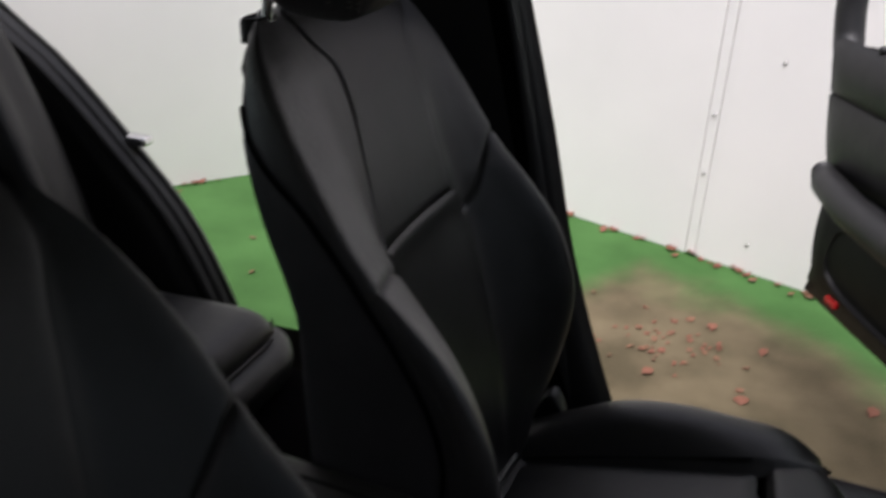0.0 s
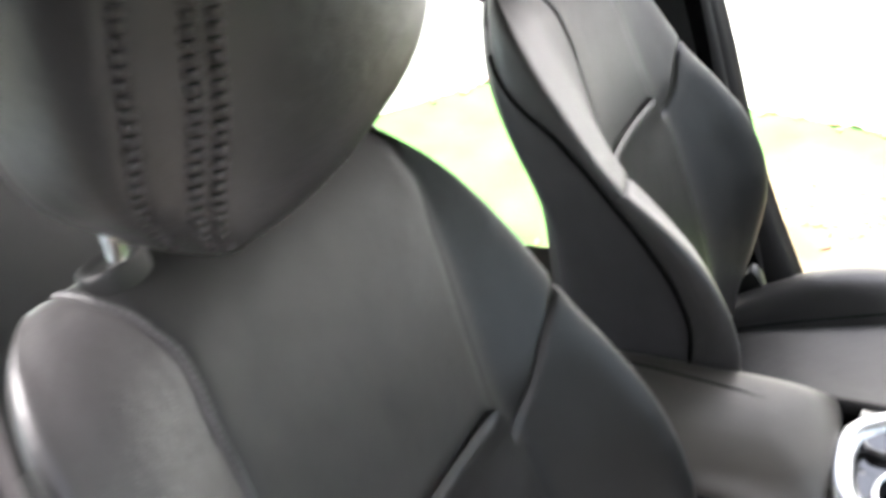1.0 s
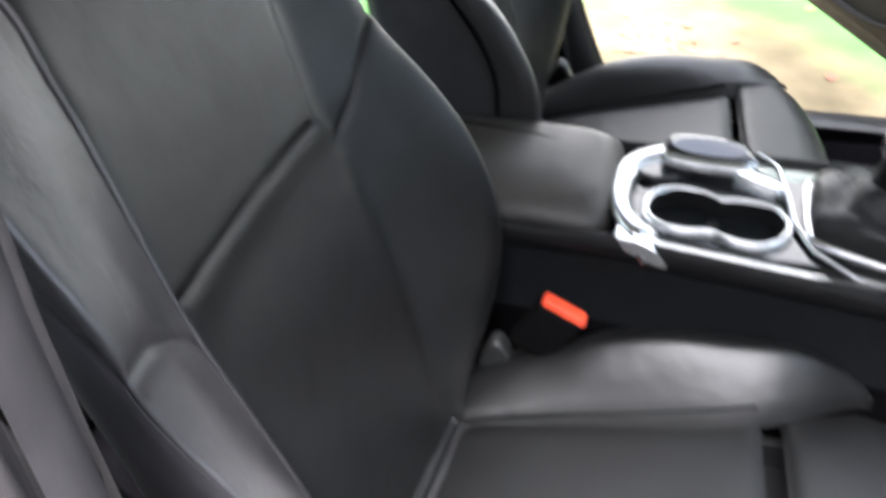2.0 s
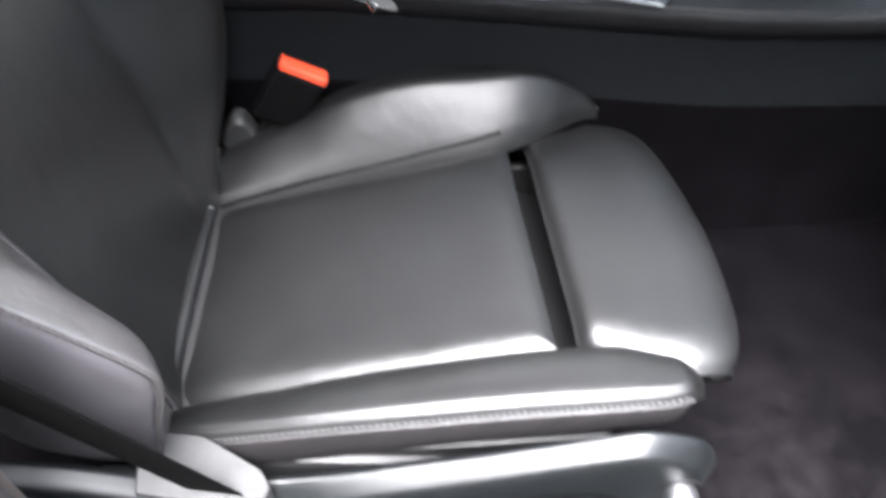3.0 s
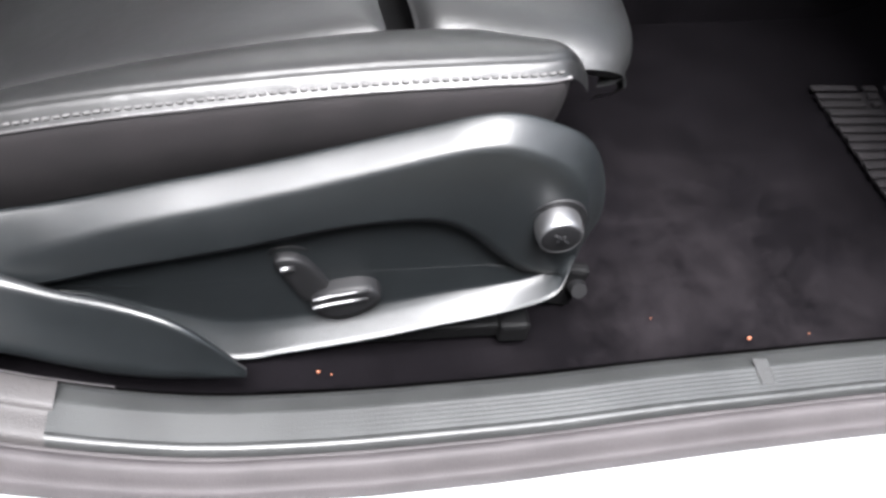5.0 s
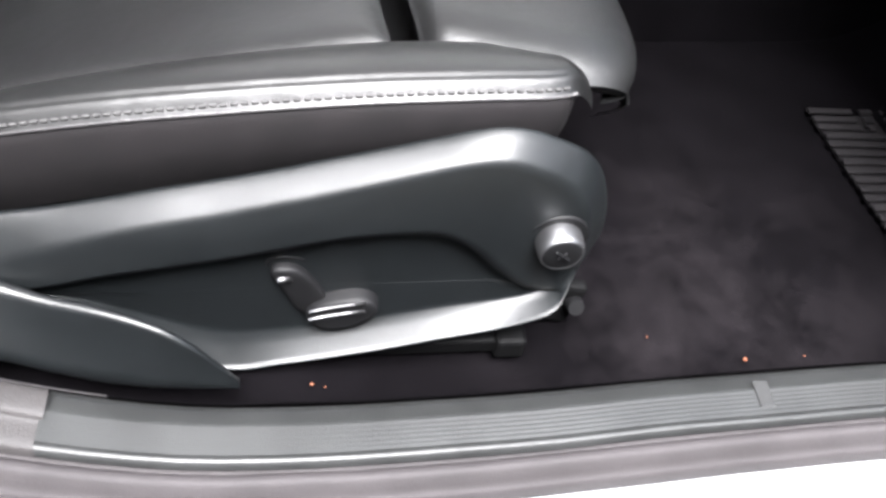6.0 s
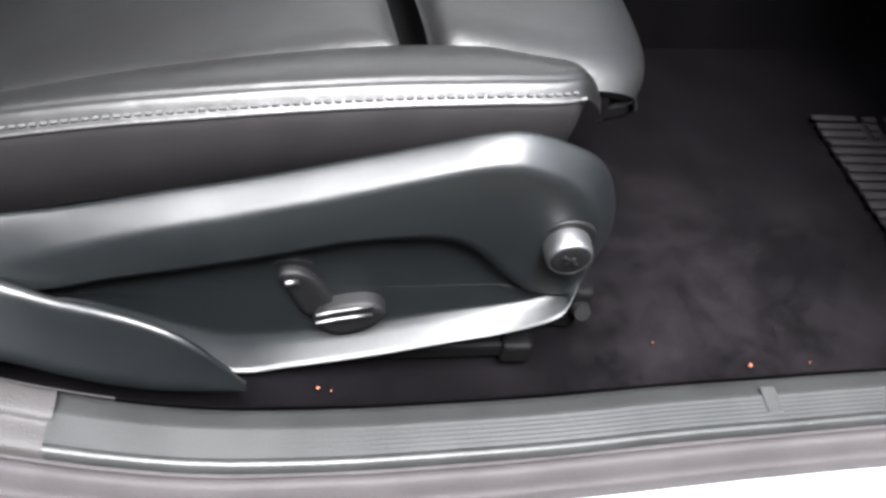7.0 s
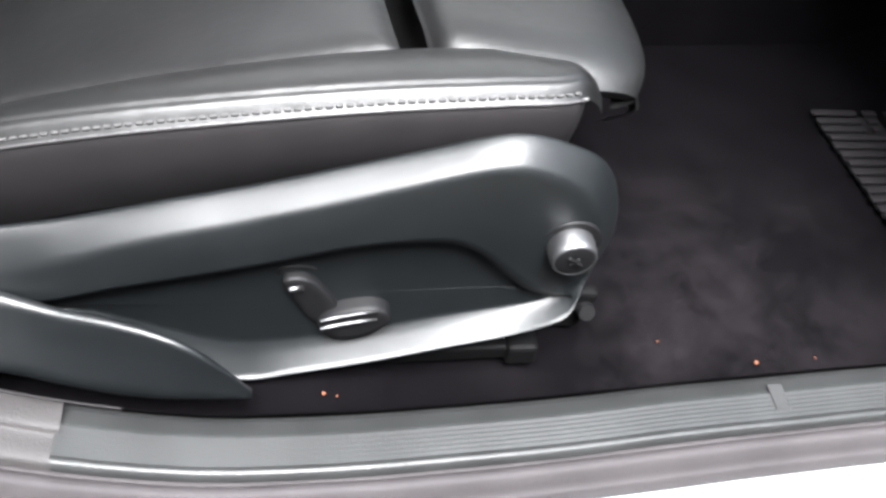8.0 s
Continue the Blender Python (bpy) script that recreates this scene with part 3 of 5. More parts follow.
b_front = spline([.30, .42, .66, .89, 1.10, 1.46], [.072, .022, -.062, -.113, -.163, -.25])
far_panel("pillar_trim", b_front, lambda z: b_front(z) - .15 - .10 * np.clip((.62 - z) / .3, 0, 1), .32, 1.46, PLASTIC_BLACK, "black centre pillar trim", 0.05, 0.02)
c_edge = spline([.28, .44, .58, .72, .90, .98, 1.2, 1.46], [-.735, -.795, -.868, -.982, -1.145, -1.25, -1.44, -1.52])
far_panel("quarter_trim", lambda z: c_edge(z) - .032, lambda z: c_edge(z) - .55, .28, 1.44, PLASTIC_BLACK, "black rear quarter trim", 0.03, 0.035)
far_panel("rear_door_seal", lambda z: c_edge(z) - .010, lambda z: c_edge(z) - .040, .30, 1.44, PLASTIC_BLACK, "grey rubber seal of the rear door", 0.03, 0.028)
far_panel("quarter_panel", lambda z: c_edge(z) - .002, lambda z: c_edge(z) - .022, .30, 1.44, SCUFF, "grey rear door jamb", 0.02, 0.004)
far_panel("rear_sill", lambda z: 0.02 + 0 * z, lambda z: -.78 + 0 * z, .22, .335, SCUFF, "grey rear sill trim", 0.06, 0.01, 8)
bm = box_bm(0.05, 0.03, 0.02, 0.006, 2)
striker = part("striker", bm, CHROME, car, "bright door striker")
striker.location = Vector((-.972, far_y(.735) + .012, .735)) - CAR_AT
# near rear side wall and windscreen posts close the cabin
slab("near_rear_side", [(-.28, -.36, .30), (-1.5, -.36, .30), (-1.6, -.315, .92), (-.33, -.315, .92),
                        (-.28, -.40, .30), (-1.5, -.40, .30), (-1.6, -.355, .92), (-.33, -.355, .92)], PLASTIC_BLACK, "grey near side trim")
slab("near_rear_post", [(-1.28, -.315, .92), (-1.62, -.315, .92), (-1.60, -.26, 1.46), (-1.40, -.26, 1.46),
                        (-1.28, -.355, .92), (-1.62, -.355, .92), (-1.60, -.30, 1.46), (-1.40, -.30, 1.46)], PLASTIC_BLACK, "black rear quarter post")
side_glass = mesh_part("rear_side_window", local([(-1.32, -.335, .91), (-.30, -.335, .91), (-.34, -.27, 1.47), (-1.44, -.27, 1.47)]), [(0, 1, 2, 3)], GLASS, car, "rear side window glass")
for s in (-1, 1):
    a = [(1.40, MID + s * .72, .93), (.70, MID + s * .58, 1.50)]
    tube("windscreen_post", local(a), 0.045, PLASTIC_BLACK, car, sides=10)
rear_glass = mesh_part("rear_window", local([(-1.57, MID - .6, .95), (-1.57, MID + .6, .95), (-1.50, MID + .55, 1.48), (-1.50, MID - .55, 1.48)]), [(0, 1, 2, 3)], GLASS, car, "rear window glass")
windscreen = mesh_part("windscreen", local([(1.38, MID - .70, .95), (1.38, MID + .70, .95), (.72, MID + .56, 1.49), (.72, MID - .56, 1.49)]), [(0, 1, 2, 3)], GLASS_DARK, car, "unseen windscreen glass darkened against front light")
for g in (rear_glass, windscreen, side_glass):
    sol = g.modifiers.new("thick", "SOLIDIFY")
    sol.thickness = 0.005
    g.visible_shadow = g is windscreen


# ---- front seats ----
BX = spline([-.04, .2, .4, .6, .8, .93, 1.0, 1.06, 1.12, 1.2], [.002, -.030, -.074, -.125, -.182, -.226, -.258, -.284, -.298, -.300])
BZ = spline([-.04, .2, .4, .6, .8, .93, 1.0, 1.06, 1.12, 1.2], [.44, .61, .755, .895, 1.035, 1.118, 1.152, 1.158, 1.136, 1.06])
WP = spline([-.04, .2, .4, .6, .75, .84, .90, .95, 1.0, 1.06, 1.2], [.100, .108, .118, .128, .124, .122, .130, .160, .168, .140, .09])
WO = spline([-.04, .15, .3, .5, .62, .75, .85, .93, 1.0, 1.06, 1.2], [.165, .232, .250, .252, .246, .238, .228, .212, .184, .148, .095])
HB = spline([-.04, .06, .15, .3, .45, .55, .64, .75, .93, 1.0, 1.2], [.004, .018, .046, .088, .088, .068, .044, .026, .006, .002, 0.0])
def back_normal(h):
    """The way off the backrest at height h, in x and z."""
    a, b = np.clip(h - .03, -.04, 1.2), np.clip(h + .03, -.04, 1.2)
    tx, tz = BX(b) - BX(a), BZ(b) - BZ(a)
    k = np.sqrt(tx * tx + tz * tz)
    return tz / k, -tx / k


SEC_V = [0.0, .10, .26, .40, .50, .60, .80, 1.0]
DEEP_NEAR = spline([-.04, .3, .5, .75, .9, 1.0, 1.2], [-.095, -.080, -.064, -.040, -.028, -.026, -.02])
DEEP_FAR = spline([-.04, .3, .44, .51, .58, .65, .72, .79, .86, .93, 1.0, 1.06, 1.2], [-.10, -.086, -.064, -.051, -.040, -.041, -.047, -.048, -.043, -.030, -.014, -.004, .0])
HEIGHT = [1.0]


def DEEP(h):
    """How far the side reaches back; the far seat's is fuller."""
    return DEEP_NEAR(h) if HEIGHT[0] == 1.0 else DEEP_FAR(h)


# how much the two sides of each seat differ: panel edge and bolster height, by side
EVEN = spline([0, 1], [0.0, 0.0])
NEAR_SIDES = {-1: (spline([0, .5, .7, .80, .85, .90, .93, .96, .99, 1.02, 1.06, 1.2], [.030, .026, .015, .008, .003, -.012, -.030, -.040, -.037, -.023, .003, .0]), spline([0, .1, .215, .3, .335, .385, .46, .58, .65, .75, 1.2], [0, -.008, -.004, .008, -.002, -.020, -.042, -.034, -.008, 0, 0]),
                   spline([0, .2, .5, .6, .85, .95, 1.05, 1.2], [0, -.008, -.010, -.004, .008, .016, .018, .0])),
              1: (spline([0, .52, .57, .61, .66, .72, .82, .88, .92, .97, 1.05, 1.2], [0, 0, -.003, -.010, -.002, .010, .033, .044, .026, -.006, -.02, 0]), EVEN,
                  spline([0, .62, .75, .85, .93, 1.0, 1.06, 1.2], [0, 0, -.008, -.022, -.040, -.045, -.035, 0]))}
FAR_SIDES = {-1: (spline([0, .4, .6, .7, .8, .9, 1.0, 1.2], [-.015, -.024, -.032, -.042, -.056, -.068, -.080, -.03]), spline([0, .12, .3, .5, .62, .75, 1.2], [.010, .034, .050, .042, .022, .012, .0]), spline([0, .85, .95, 1.0, 1.06, 1.2], [0, 0, -.008, -.022, -.04, 0])),
             1: (spline([0, .5, .58, .62, .70, .8, .9, 1.2], [0, 0, -.004, -.014, -.010, .0, .004, 0]), EVEN, spline([0, .2, .3, .42, .55, .65, .8, .95, 1.2], [0, .010, .012, .004, -.012, -.020, -.024, -.024, 0]))}
SIDES = dict(NEAR_SIDES)


def panel_half(h, side):
    return WP(h) + SIDES[side][0](h)


def back_point(h, y, d):
    """A point of the backrest: h up it, y across, d off the middle panel's surface."""
    nx, nz = back_normal(h)
    z = .46 + (BZ(h) - .46) * HEIGHT[0]
    return BX(h) + d * nx, y + .085 * (z - .86), z + d * nz


def bolster(h, v, side):
    wp, wo, hb = panel_half(h, side), WO(h) + SIDES[side][2](h), HB(h) + SIDES[side][1](h)
    g = wo - wp
    e, deep = np.maximum(hb, .022), DEEP(h)
    ys = [wp, wp + .18 * g, wp + .50 * g, wp + .80 * g, wo - .04 * g, wo, wo - .002, wo - .014]
    ds = [0 * h, (.24 if side < 0 else .04) * hb, (.72 if side < 0 else .46) * hb, .95 * hb - .001, hb - .04 * e, hb - .45 * e, .45 * deep, deep]
    y, d = np.zeros_like(h), np.zeros_like(h)
    k = np.clip(np.searchsorted(SEC_V, v, side="right") - 1, 0, len(SEC_V) - 2)
    yy, dd = np.stack(ys, -1), np.stack(ds, -1)
    vv = np.array(SEC_V)

    def pick(a, i):
        return np.take_along_axis(a, np.clip(i, 0, len(SEC_V) - 1)[..., None], -1)[..., 0]
    s = (v - vv[k]) / (vv[k + 1] - vv[k])
    for src, dst in ((yy, y), (dd, d)):
        p0, p1, p2, p3 = (pick(src, k + o) for o in (-1, 0, 1, 2))
        m1, m2 = (p2 - p0) / 2, (p3 - p1) / 2
        dst[...] = (2 * s**3 - 3 * s**2 + 1) * p1 + (s**3 - 2 * s**2 + s) * m1 + (3 * s**2 - 2 * s**3) * p2 + (s**3 - s**2) * m2
    return back_point(h, side * y, d)


split_in = spline([0, .03, .10, .17, .25, .31, .37, .45, .60, 1.0], [.546, .551, .562, .577, .604, .629, .652, .664, .668, .668])


def split(v, side=1):
    """Where the seam crosses the bolster, rising outwards."""
    return split_in(v) if side > 0 else .548 + .068 * np.clip(v / .55, 0, 1) ** 0.8


END_NEAR = spline([-.04, .1, .3, .5, .65, .80, 1.2], [.50, .50, .52, .545, .60, .80, 1.0])
END_FAR = spline([-.04, .1, .3, .37, .44, .51, .58, .65, .72, .79, .86, .93, 1.2], [.615, .61, .60, .583, .577, .576, .570, .572, .617, .735, .885, 1.0, 1.0])


def leather_end(h):
    """Where the bolster's leather meets the side panel."""
    return END_NEAR(h) if HEIGHT[0] == 1.0 else END_FAR(h)


def panel_line(h, side, d=0.0):
    return np.stack(back_point(h, side * panel_half(h, side), d * np.ones_like(h)), -1)


def across(h, v):
    """From one panel edge (v = 0) to the other (v = 1)."""
    return -panel_half(h, -1) + v * (panel_half(h, -1) + panel_half(h, 1))


def seam_end(u, v):
    """The seam across the panel runs out shortly before its inboard edge."""
    return np.clip((1.0 - v) / .05, 0, 1)


def make_backrest(seat):
    seam = .602
    cushion_patch("upper_panel", lambda u, v: back_point(seam + u * (1.19 - seam), across(seam + u * (1.19 - seam), v), -.006 * (1 - (2 * v - 1) ** 2)),
                  80, 60, LEATHER, seat, (1, 0, .3), (1, 0, .7, .35), .0038, .005, fade=seam_end)
    cushion_patch("lower_panel", lambda u, v: back_point(-.04 + u * (seam + .04), across(-.04 + u * (seam + .04), v), -.010 * (1 - (2 * v - 1) ** 2) + .006 * np.exp(-((1 - u) * .62 / .035) ** 2)),
                  80, 60, LEATHER, seat, (1, 0, .3), (0, 1, 1, .15), .0045, .005, fade=seam_end)
    for side in (-1, 1):
        for lower in (0, 1):
            def surf(u, v, side=side, lower=lower):
                sp = split(v * (.58 if side > 0 else 1.0), side)
                h = -.03 + u * (sp + .03) if lower else sp + u * (1.16 - sp)
                return bolster(h, v * leather_end(h), side)
            # bolsters facing the near door take the leather with sheen in its colour
            cushion_patch("side_bolster", surf, 70, 60, LEATHER if side > 0 else LEATHER_GRAIN_SHEEN, seat, (.7, side * .6, .2), (0 if lower else 1, 1 if lower else 0, (1 if lower else .5) if side < 0 else (.15 if lower else .35), 1), .0038, .005,
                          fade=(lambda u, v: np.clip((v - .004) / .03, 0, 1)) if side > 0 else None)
        # side panel between bolster and back shell
        def flank(u, v, side=side):
            h = -.03 + u * 1.15
            w = np.clip(v / .75, 0, 1)
            x, y, z = bolster(h, leather_end(h) + w * (1 - leather_end(h)), side)
            k = np.clip((v - .75) / .25, 0, 1)
            return x - k * .030, y - side * (.002 + .045 * k), z - k * .010
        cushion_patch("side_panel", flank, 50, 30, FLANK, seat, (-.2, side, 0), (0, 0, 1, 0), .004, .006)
        # an added black cord draws the shade in the flank's seam
        if HEIGHT[0] < 1.0 and side < 0:
            h = np.linspace(.10, .90, 90)
            x, y, z = bolster(h, leather_end(h), side)
            tube("seam", np.stack((x, y + .0010, z), -1), .0026, SEAM_SHADE, seat, "seam between bolster and side panel with a black cord as its shade", 8)
        if side < 0:
            tube("piping", panel_line(np.linspace(.02, 1.06, 90), side, -.0004), .0027, LEATHER_GRAIN_SHEEN, seat, sides=8)
            stitches("stitching", panel_line(np.linspace(.80, 1.06, 60), side, .0022), THREAD_DARK, seat, .0052, .0036, .0011)
        h = np.linspace(0.02, .62, 70)
        x, y, z = bolster(h, leather_end(h) - .03, side)
        stitches("stitching", np.stack((x, y + side * .0008, z), -1), THREAD_DARK, seat, .006, .0042, .0009)
    # hard shell behind
    def shell(u, v):
        h = -.02 + u * .98
        w = (WO(h) - .058)
        y = (2 * v - 1) * w
        d = DEEP(h) - .03 - .045 * (1 - u) * (1 - (2 * v - 1) ** 2) - .03 * (1 - (2 * v - 1) ** 4)
        return back_point(h, y, d)
    cushion_patch("back_shell", shell, 30, 24, PLASTIC_BLACK, seat, (-1, 0, 0), (0, 0, 0, 0), 0, .01)


def make_headrest(seat, dy=0.0, dz=0.0):
    """A rounded pillow on two bright posts, with stitched seams up its corners."""
    cx, cz = -.168, 1.300 + dz
    rx, ry, rz = .070, .128, .112
    nu, nv = 64, 240

    def place(lon, lat, sink=0.0):
        def se(c, e):
            return np.sign(c) * np.abs(c) ** e
        k = 1 - sink
        x = np.where(np.cos(lon) > 0, rx, .095) * se(np.cos(lat), .42) * se(np.cos(lon), .62) * k
        y = ry * se(np.cos(lat), .34) * se(np.sin(lon), .66) * k
        y = y * np.where(y < 0, 1 + .22 * (y / ry) ** 2, 1)
        z = rz * se(np.sin(lat), .72)
        z = np.where(z < 0, z * 1.10 * (1 - .62 * np.clip((y + .095) / .223, 0, 1) ** .72 - .20 * np.clip(-y / ry, 0, 1) ** 4), z)
        return cx + x - .10 * y * y / ry + .13 * z + .012 * np.cos(np.pi * y / ry / 2), dy + y, cz + z
    def seam_at(a, la):
        """Seams run outwards a little towards the foot."""
        return a + np.sign(a) * (.05 - .17 * la - .10 * np.minimum(la, 0)) * (abs(a) < 1.2)
    lon, lat = np.meshgrid(np.linspace(-np.pi, np.pi, nv, endpoint=False), np.linspace(-np.pi / 2 + .02, np.pi / 2 - .02, nu), indexing="ij")
    sink = sum(d * np.exp(-((lon - seam_at(a, lat)) / w) ** 2) for a, w, d in ((-.69, .050, .010), (.785, .030, .022), (-1.06, .030, .014), (1.42, .030, .018)))
    p = np.stack(place(lon, lat, sink), -1)
    faces = grid_faces(nv, nu, True, False)
    faces += [tuple(j * nu for j in range(nv)), tuple(j * nu + nu - 1 for j in range(nv))[::-1]]
    head = mesh_part("headrest", p.reshape(-1, 3), faces, LEATHER_GRAIN_SHEEN, seat, "grained black leather headrest")

    def up(a):
        la = np.linspace(-.98, 1.0, 60)
        return np.stack(place(seam_at(a, la), la, .004), -1)
    for a, r in ((-.69 - .052, .0044), (-.69 + .052, .0044), (.785 - .06, .0036), (.785 + .06, .0036), (-1.06 + .04, .0036)):
        stitches("stitching", up(a), PILLOW, head, .0066, .0050, r)
    for s in (-1, 1):
        y = dy + s * .087
        tube("post", [(-.266, y, 1.12 + dz), (-.258, y, 1.20 + dz), (-.235, y, 1.25 + dz)], .0062, CHROME, seat, "bright steel headrest post", 12)
        out = loop_smooth([(-.032, -.016), (.032, -.016), (.032, .016), (-.032, .016)], 28, 3)
        rings = []
        for k, zz in ((.8, 1.140), (.8, 1.161), (.75, 1.165), (.66, 1.166), (.60, 1.163), (.4, 1.162)):
            rings.append([(-.270 + q[1] * k * 1.2, y + q[0] * k, zz + .6 * dz + .10 * q[1] * k) for q in out])
        rings_part("post_guide", rings, PLASTIC_BLACK, seat, "black plastic post guide")


CL = .36


def make_cushion(seat, far):
    cz = spline([-.05, .0, .10, .20, .30, .36, .42], [.432, .462, .492, .516, .538, .550, .552])
    cl = CL - .022 if far else CL
    half = spline([-.05, .1, .25, .36, .45], [.118, .128, .135, .140, .14] if far else [.150, .147, .144, .141, .139])
    # the door-side bolster: its foot along the seat panel, and its stitched outer edge
    foot = spline([-.05, .02, .097, .135, .172, .21, .25, .29, .335, .38, .44, .53], [.440, .458, .484, .500, .512, .523, .532, .540, .547, .552, .553, .548])
    brim = spline([-.05, .05, .122, .191, .26, .33, .402, .476, .53], [.494, .514, .533, .548, .559, .568, .575, .578, .576])
    brim_out = spline([-.05, .05, .2, .35, .44, .49, .515, .53], [.206, .214, .220, .220, .219, .214, .200, .176])
    half_in = spline([-.05, .1, .25, .36, .41, .46, .50], [.118, .128, .137, .150, .172, .203, .212])
    outer = spline([-.05, .05, .2, .35, .44, .50, .53], [.205, .222, .233, .233, .228, .214, .192])
    crest = spline([-.05, .05, .12, .2, .32, .42, .50], [.030, .050, .056, .056, .050, .040, .024])

    def middle(u, v):
        x = -.04 + u * (cl + .047)
        y = -half(x) + v * (half(x) + half_in(x))
        x = x - .085 * y * u
        return x, y, cz(x) - .04 * y - .006 * (1 - (2 * v - 1) ** 2) + .0025 * np.sin(17 * x + 2.0) * np.exp(-((y + .02) / .07) ** 2)
    cushion_patch("seat_panel", middle, 60, 60, LEATHER, seat, (0, 0, 1), (0, 1, 1.2, 1.6), .0075, .011)
    def door_wing(u, v):
        """From its foot (v = 0) up to a crest just inside the stitched edge (v = 1)."""
        x = -.045 + u * .565
        hw = half(x) - .003 + .020 * np.clip((x - .44) / .08, 0, 1)
        g = brim_out(x) - hw
        rise = brim(x) - foot(x)
        z = foot(x) + rise * np.sin(v * np.pi / 2) ** .9 + .030 * v * (1 - v) ** .8 * np.clip(1.25 - x, .5, 1)
        z = z - .0055 * np.exp(-((1 - v) * g / .007) ** 2) - .0009 * np.exp(-(((1 - v) * g - .0120) / .0022) ** 2)
        return x, -(hw + g * v), z - .030 * np.clip((x - .49) / .03, 0, 1) ** 2
    def door_skirt(u, v):
        """Leather below the stitched edge; it turns in at its front end."""
        x = -.045 + u * .552
        turn = np.clip((x - .490) / .025, 0, 1) ** 2
        return x, -(brim_out(x) + .0008 + .0022 * np.sin(v * np.pi) - .010 * v ** 2 - .05 * turn), brim(x) - .0065 - v * (.088 - .030 * u) - .020 * np.clip((x - .50) / .02, 0, 1)
    if not far:
        cushion_patch("cushion_bolster", door_wing, 90, 60, LEATHER, seat, (0, -.4, 1), (0, 0, .8, 0), .006, .008)
        cushion_patch("skirt", door_skirt, 70, 16, SKIRT, seat, (0, -1, 0), (0, 0, .6, 0), .003, .004)
        xs = np.linspace(-.03, .497, 120)
        stitches("stitching", np.stack((xs, -(brim_out(xs) - .0022), brim(xs) - .0022), -1), THREAD, seat, .0066, .0046, .0012)
        tube("welt", np.stack((xs, -(brim_out(xs) - .0006), brim(xs) - .0072), -1), .0017, LEATHER_GRAIN_SHEEN, seat, "rolled leather edge under the stitching", 8)
    for side in ((-1, 1) if far else (1,)):
        low = spline([-.05, .03, .10, .17, .24, .31, .40, .445, .50], [.018, .026, .018, -.003, -.010, -.004, .004, .020, .040]) if side > 0 else spline([-.05, .25, .33, .40, .47, .50, .53], [0.0, 0.0, -.005, -.012, -.024, -.030, -.030])
        if far and side > 0:
            low = spline([-.05, .05, .13, .21, .29, .38, .5], [.02, .02, .008, .010, .022, .040, .12])
        run = .565 if side < 0 else (.475 if far else .525)
        inner = half if side < 0 else half_in

        def wing(u, v, side=side, low=low, run=run, inner=inner):
            x = -.045 + u * run
            hw, wo, cr = inner(x) - .002, outer(x), crest(x) - low(x)
            g = wo - hw
            ang = np.clip((v - .42) / .58, 0, 1)
            y = hw + g * np.where(v < .42, v / .42 * .62, .62 + .38 * np.sin(np.clip(ang * 2.0, 0, 1) * np.pi / 2))
            top = cz(np.minimum(x, .40)) + cr * ((.7 * np.clip(v / .42, 0, 1) if side > 0 and not far else 0) + (.3 if side > 0 and not far else 1) * np.sin(np.clip(v / .42, 0, 1) * np.pi / 2))
            z = np.where(v < .42, top, top - .020 * (1 - np.cos(np.clip(ang * 2.0, 0, 1) * np.pi / 2)) - .006 * np.clip(ang * 2 - 1, 0, 1))
            z = z - (.014 * np.clip(1 - v / .07, 0, 1) if side > 0 else 0)
            return x - .02 * np.clip(v - .6, 0, 1) * u, side * (y - (.010 * np.clip(1 - v / .07, 0, 1) if side > 0 else 0)), z - (.012 if side > 0 else .018 * (1 - np.clip(ang * 2, 0, 1))) * np.clip((x - .40) / .1, 0, 1) ** 2
        cushion_patch("cushion_bolster", wing, 64, 44, LEATHER, seat, (0, side * .4, 1), (0, 1, .8 if side < 0 else (0 if far else .4), .3), .008, .009)
        # leather skirt below the stitched edge
        def skirt(u, v, side=side, low=low, run=run):
            x = -.045 + u * (run - (.015 if side < 0 else .07))
            return x, side * (outer(np.minimum(x, .50)) - .0005 + .003 * np.sin(v * np.pi)), cz(np.minimum(x, .40)) + crest(x) - low(x) - .026 - v * (.075 - .015 * u)
        cushion_patch("skirt", skirt, 40, 12, LEATHER_GRAIN_SHEEN, seat, (0, side, 0), (0, 0, 1, 0), .004, .005)
        xs = np.linspace(-.03, run - .07, 80)
        line = np.stack((xs, side * (outer(xs) + .0005), cz(np.minimum(xs, .40)) + crest(xs) - low(xs) - .0215), -1)
        stitches("stitching", line, THREAD, seat, .0062, .0044, .0010)
    # seam along the foot of the inboard bolster; an added black cord draws its shade
    xs = np.linspace(-.02, cl - .012, 60)
    ys = half_in(xs) - .004 + .009 * np.linspace(0, 1, 60)
    tube("seam", np.stack((xs, ys, cz(xs) - .0066 + .0122 * np.linspace(0, 1, 60)), -1), .0022, SEAM_SHADE, seat, "seam with an added black cord as its shade", 8)
    # thigh support in front, past an open gap
    def thigh(u, v):
        a = np.clip((u - .45) / .55, 0, 1) * (np.pi / 2 if far else 2.5)
        x0, run = (cl + .008, .085) if far else (cl + .019, .125)
        front = .030 * (1 - np.abs(2 * v - 1) ** 3)
        x = x0 + np.minimum(u / .45, 1) * (run + .6 * front - .02) + np.sin(a) * .052 * (1 + .2 * front / .055)
        w = .150 + .034 * np.clip(u / .45, 0, 1) - .012 * np.clip((u - .45) / .55, 0, 1)
        y = (2 * v - 1) * w
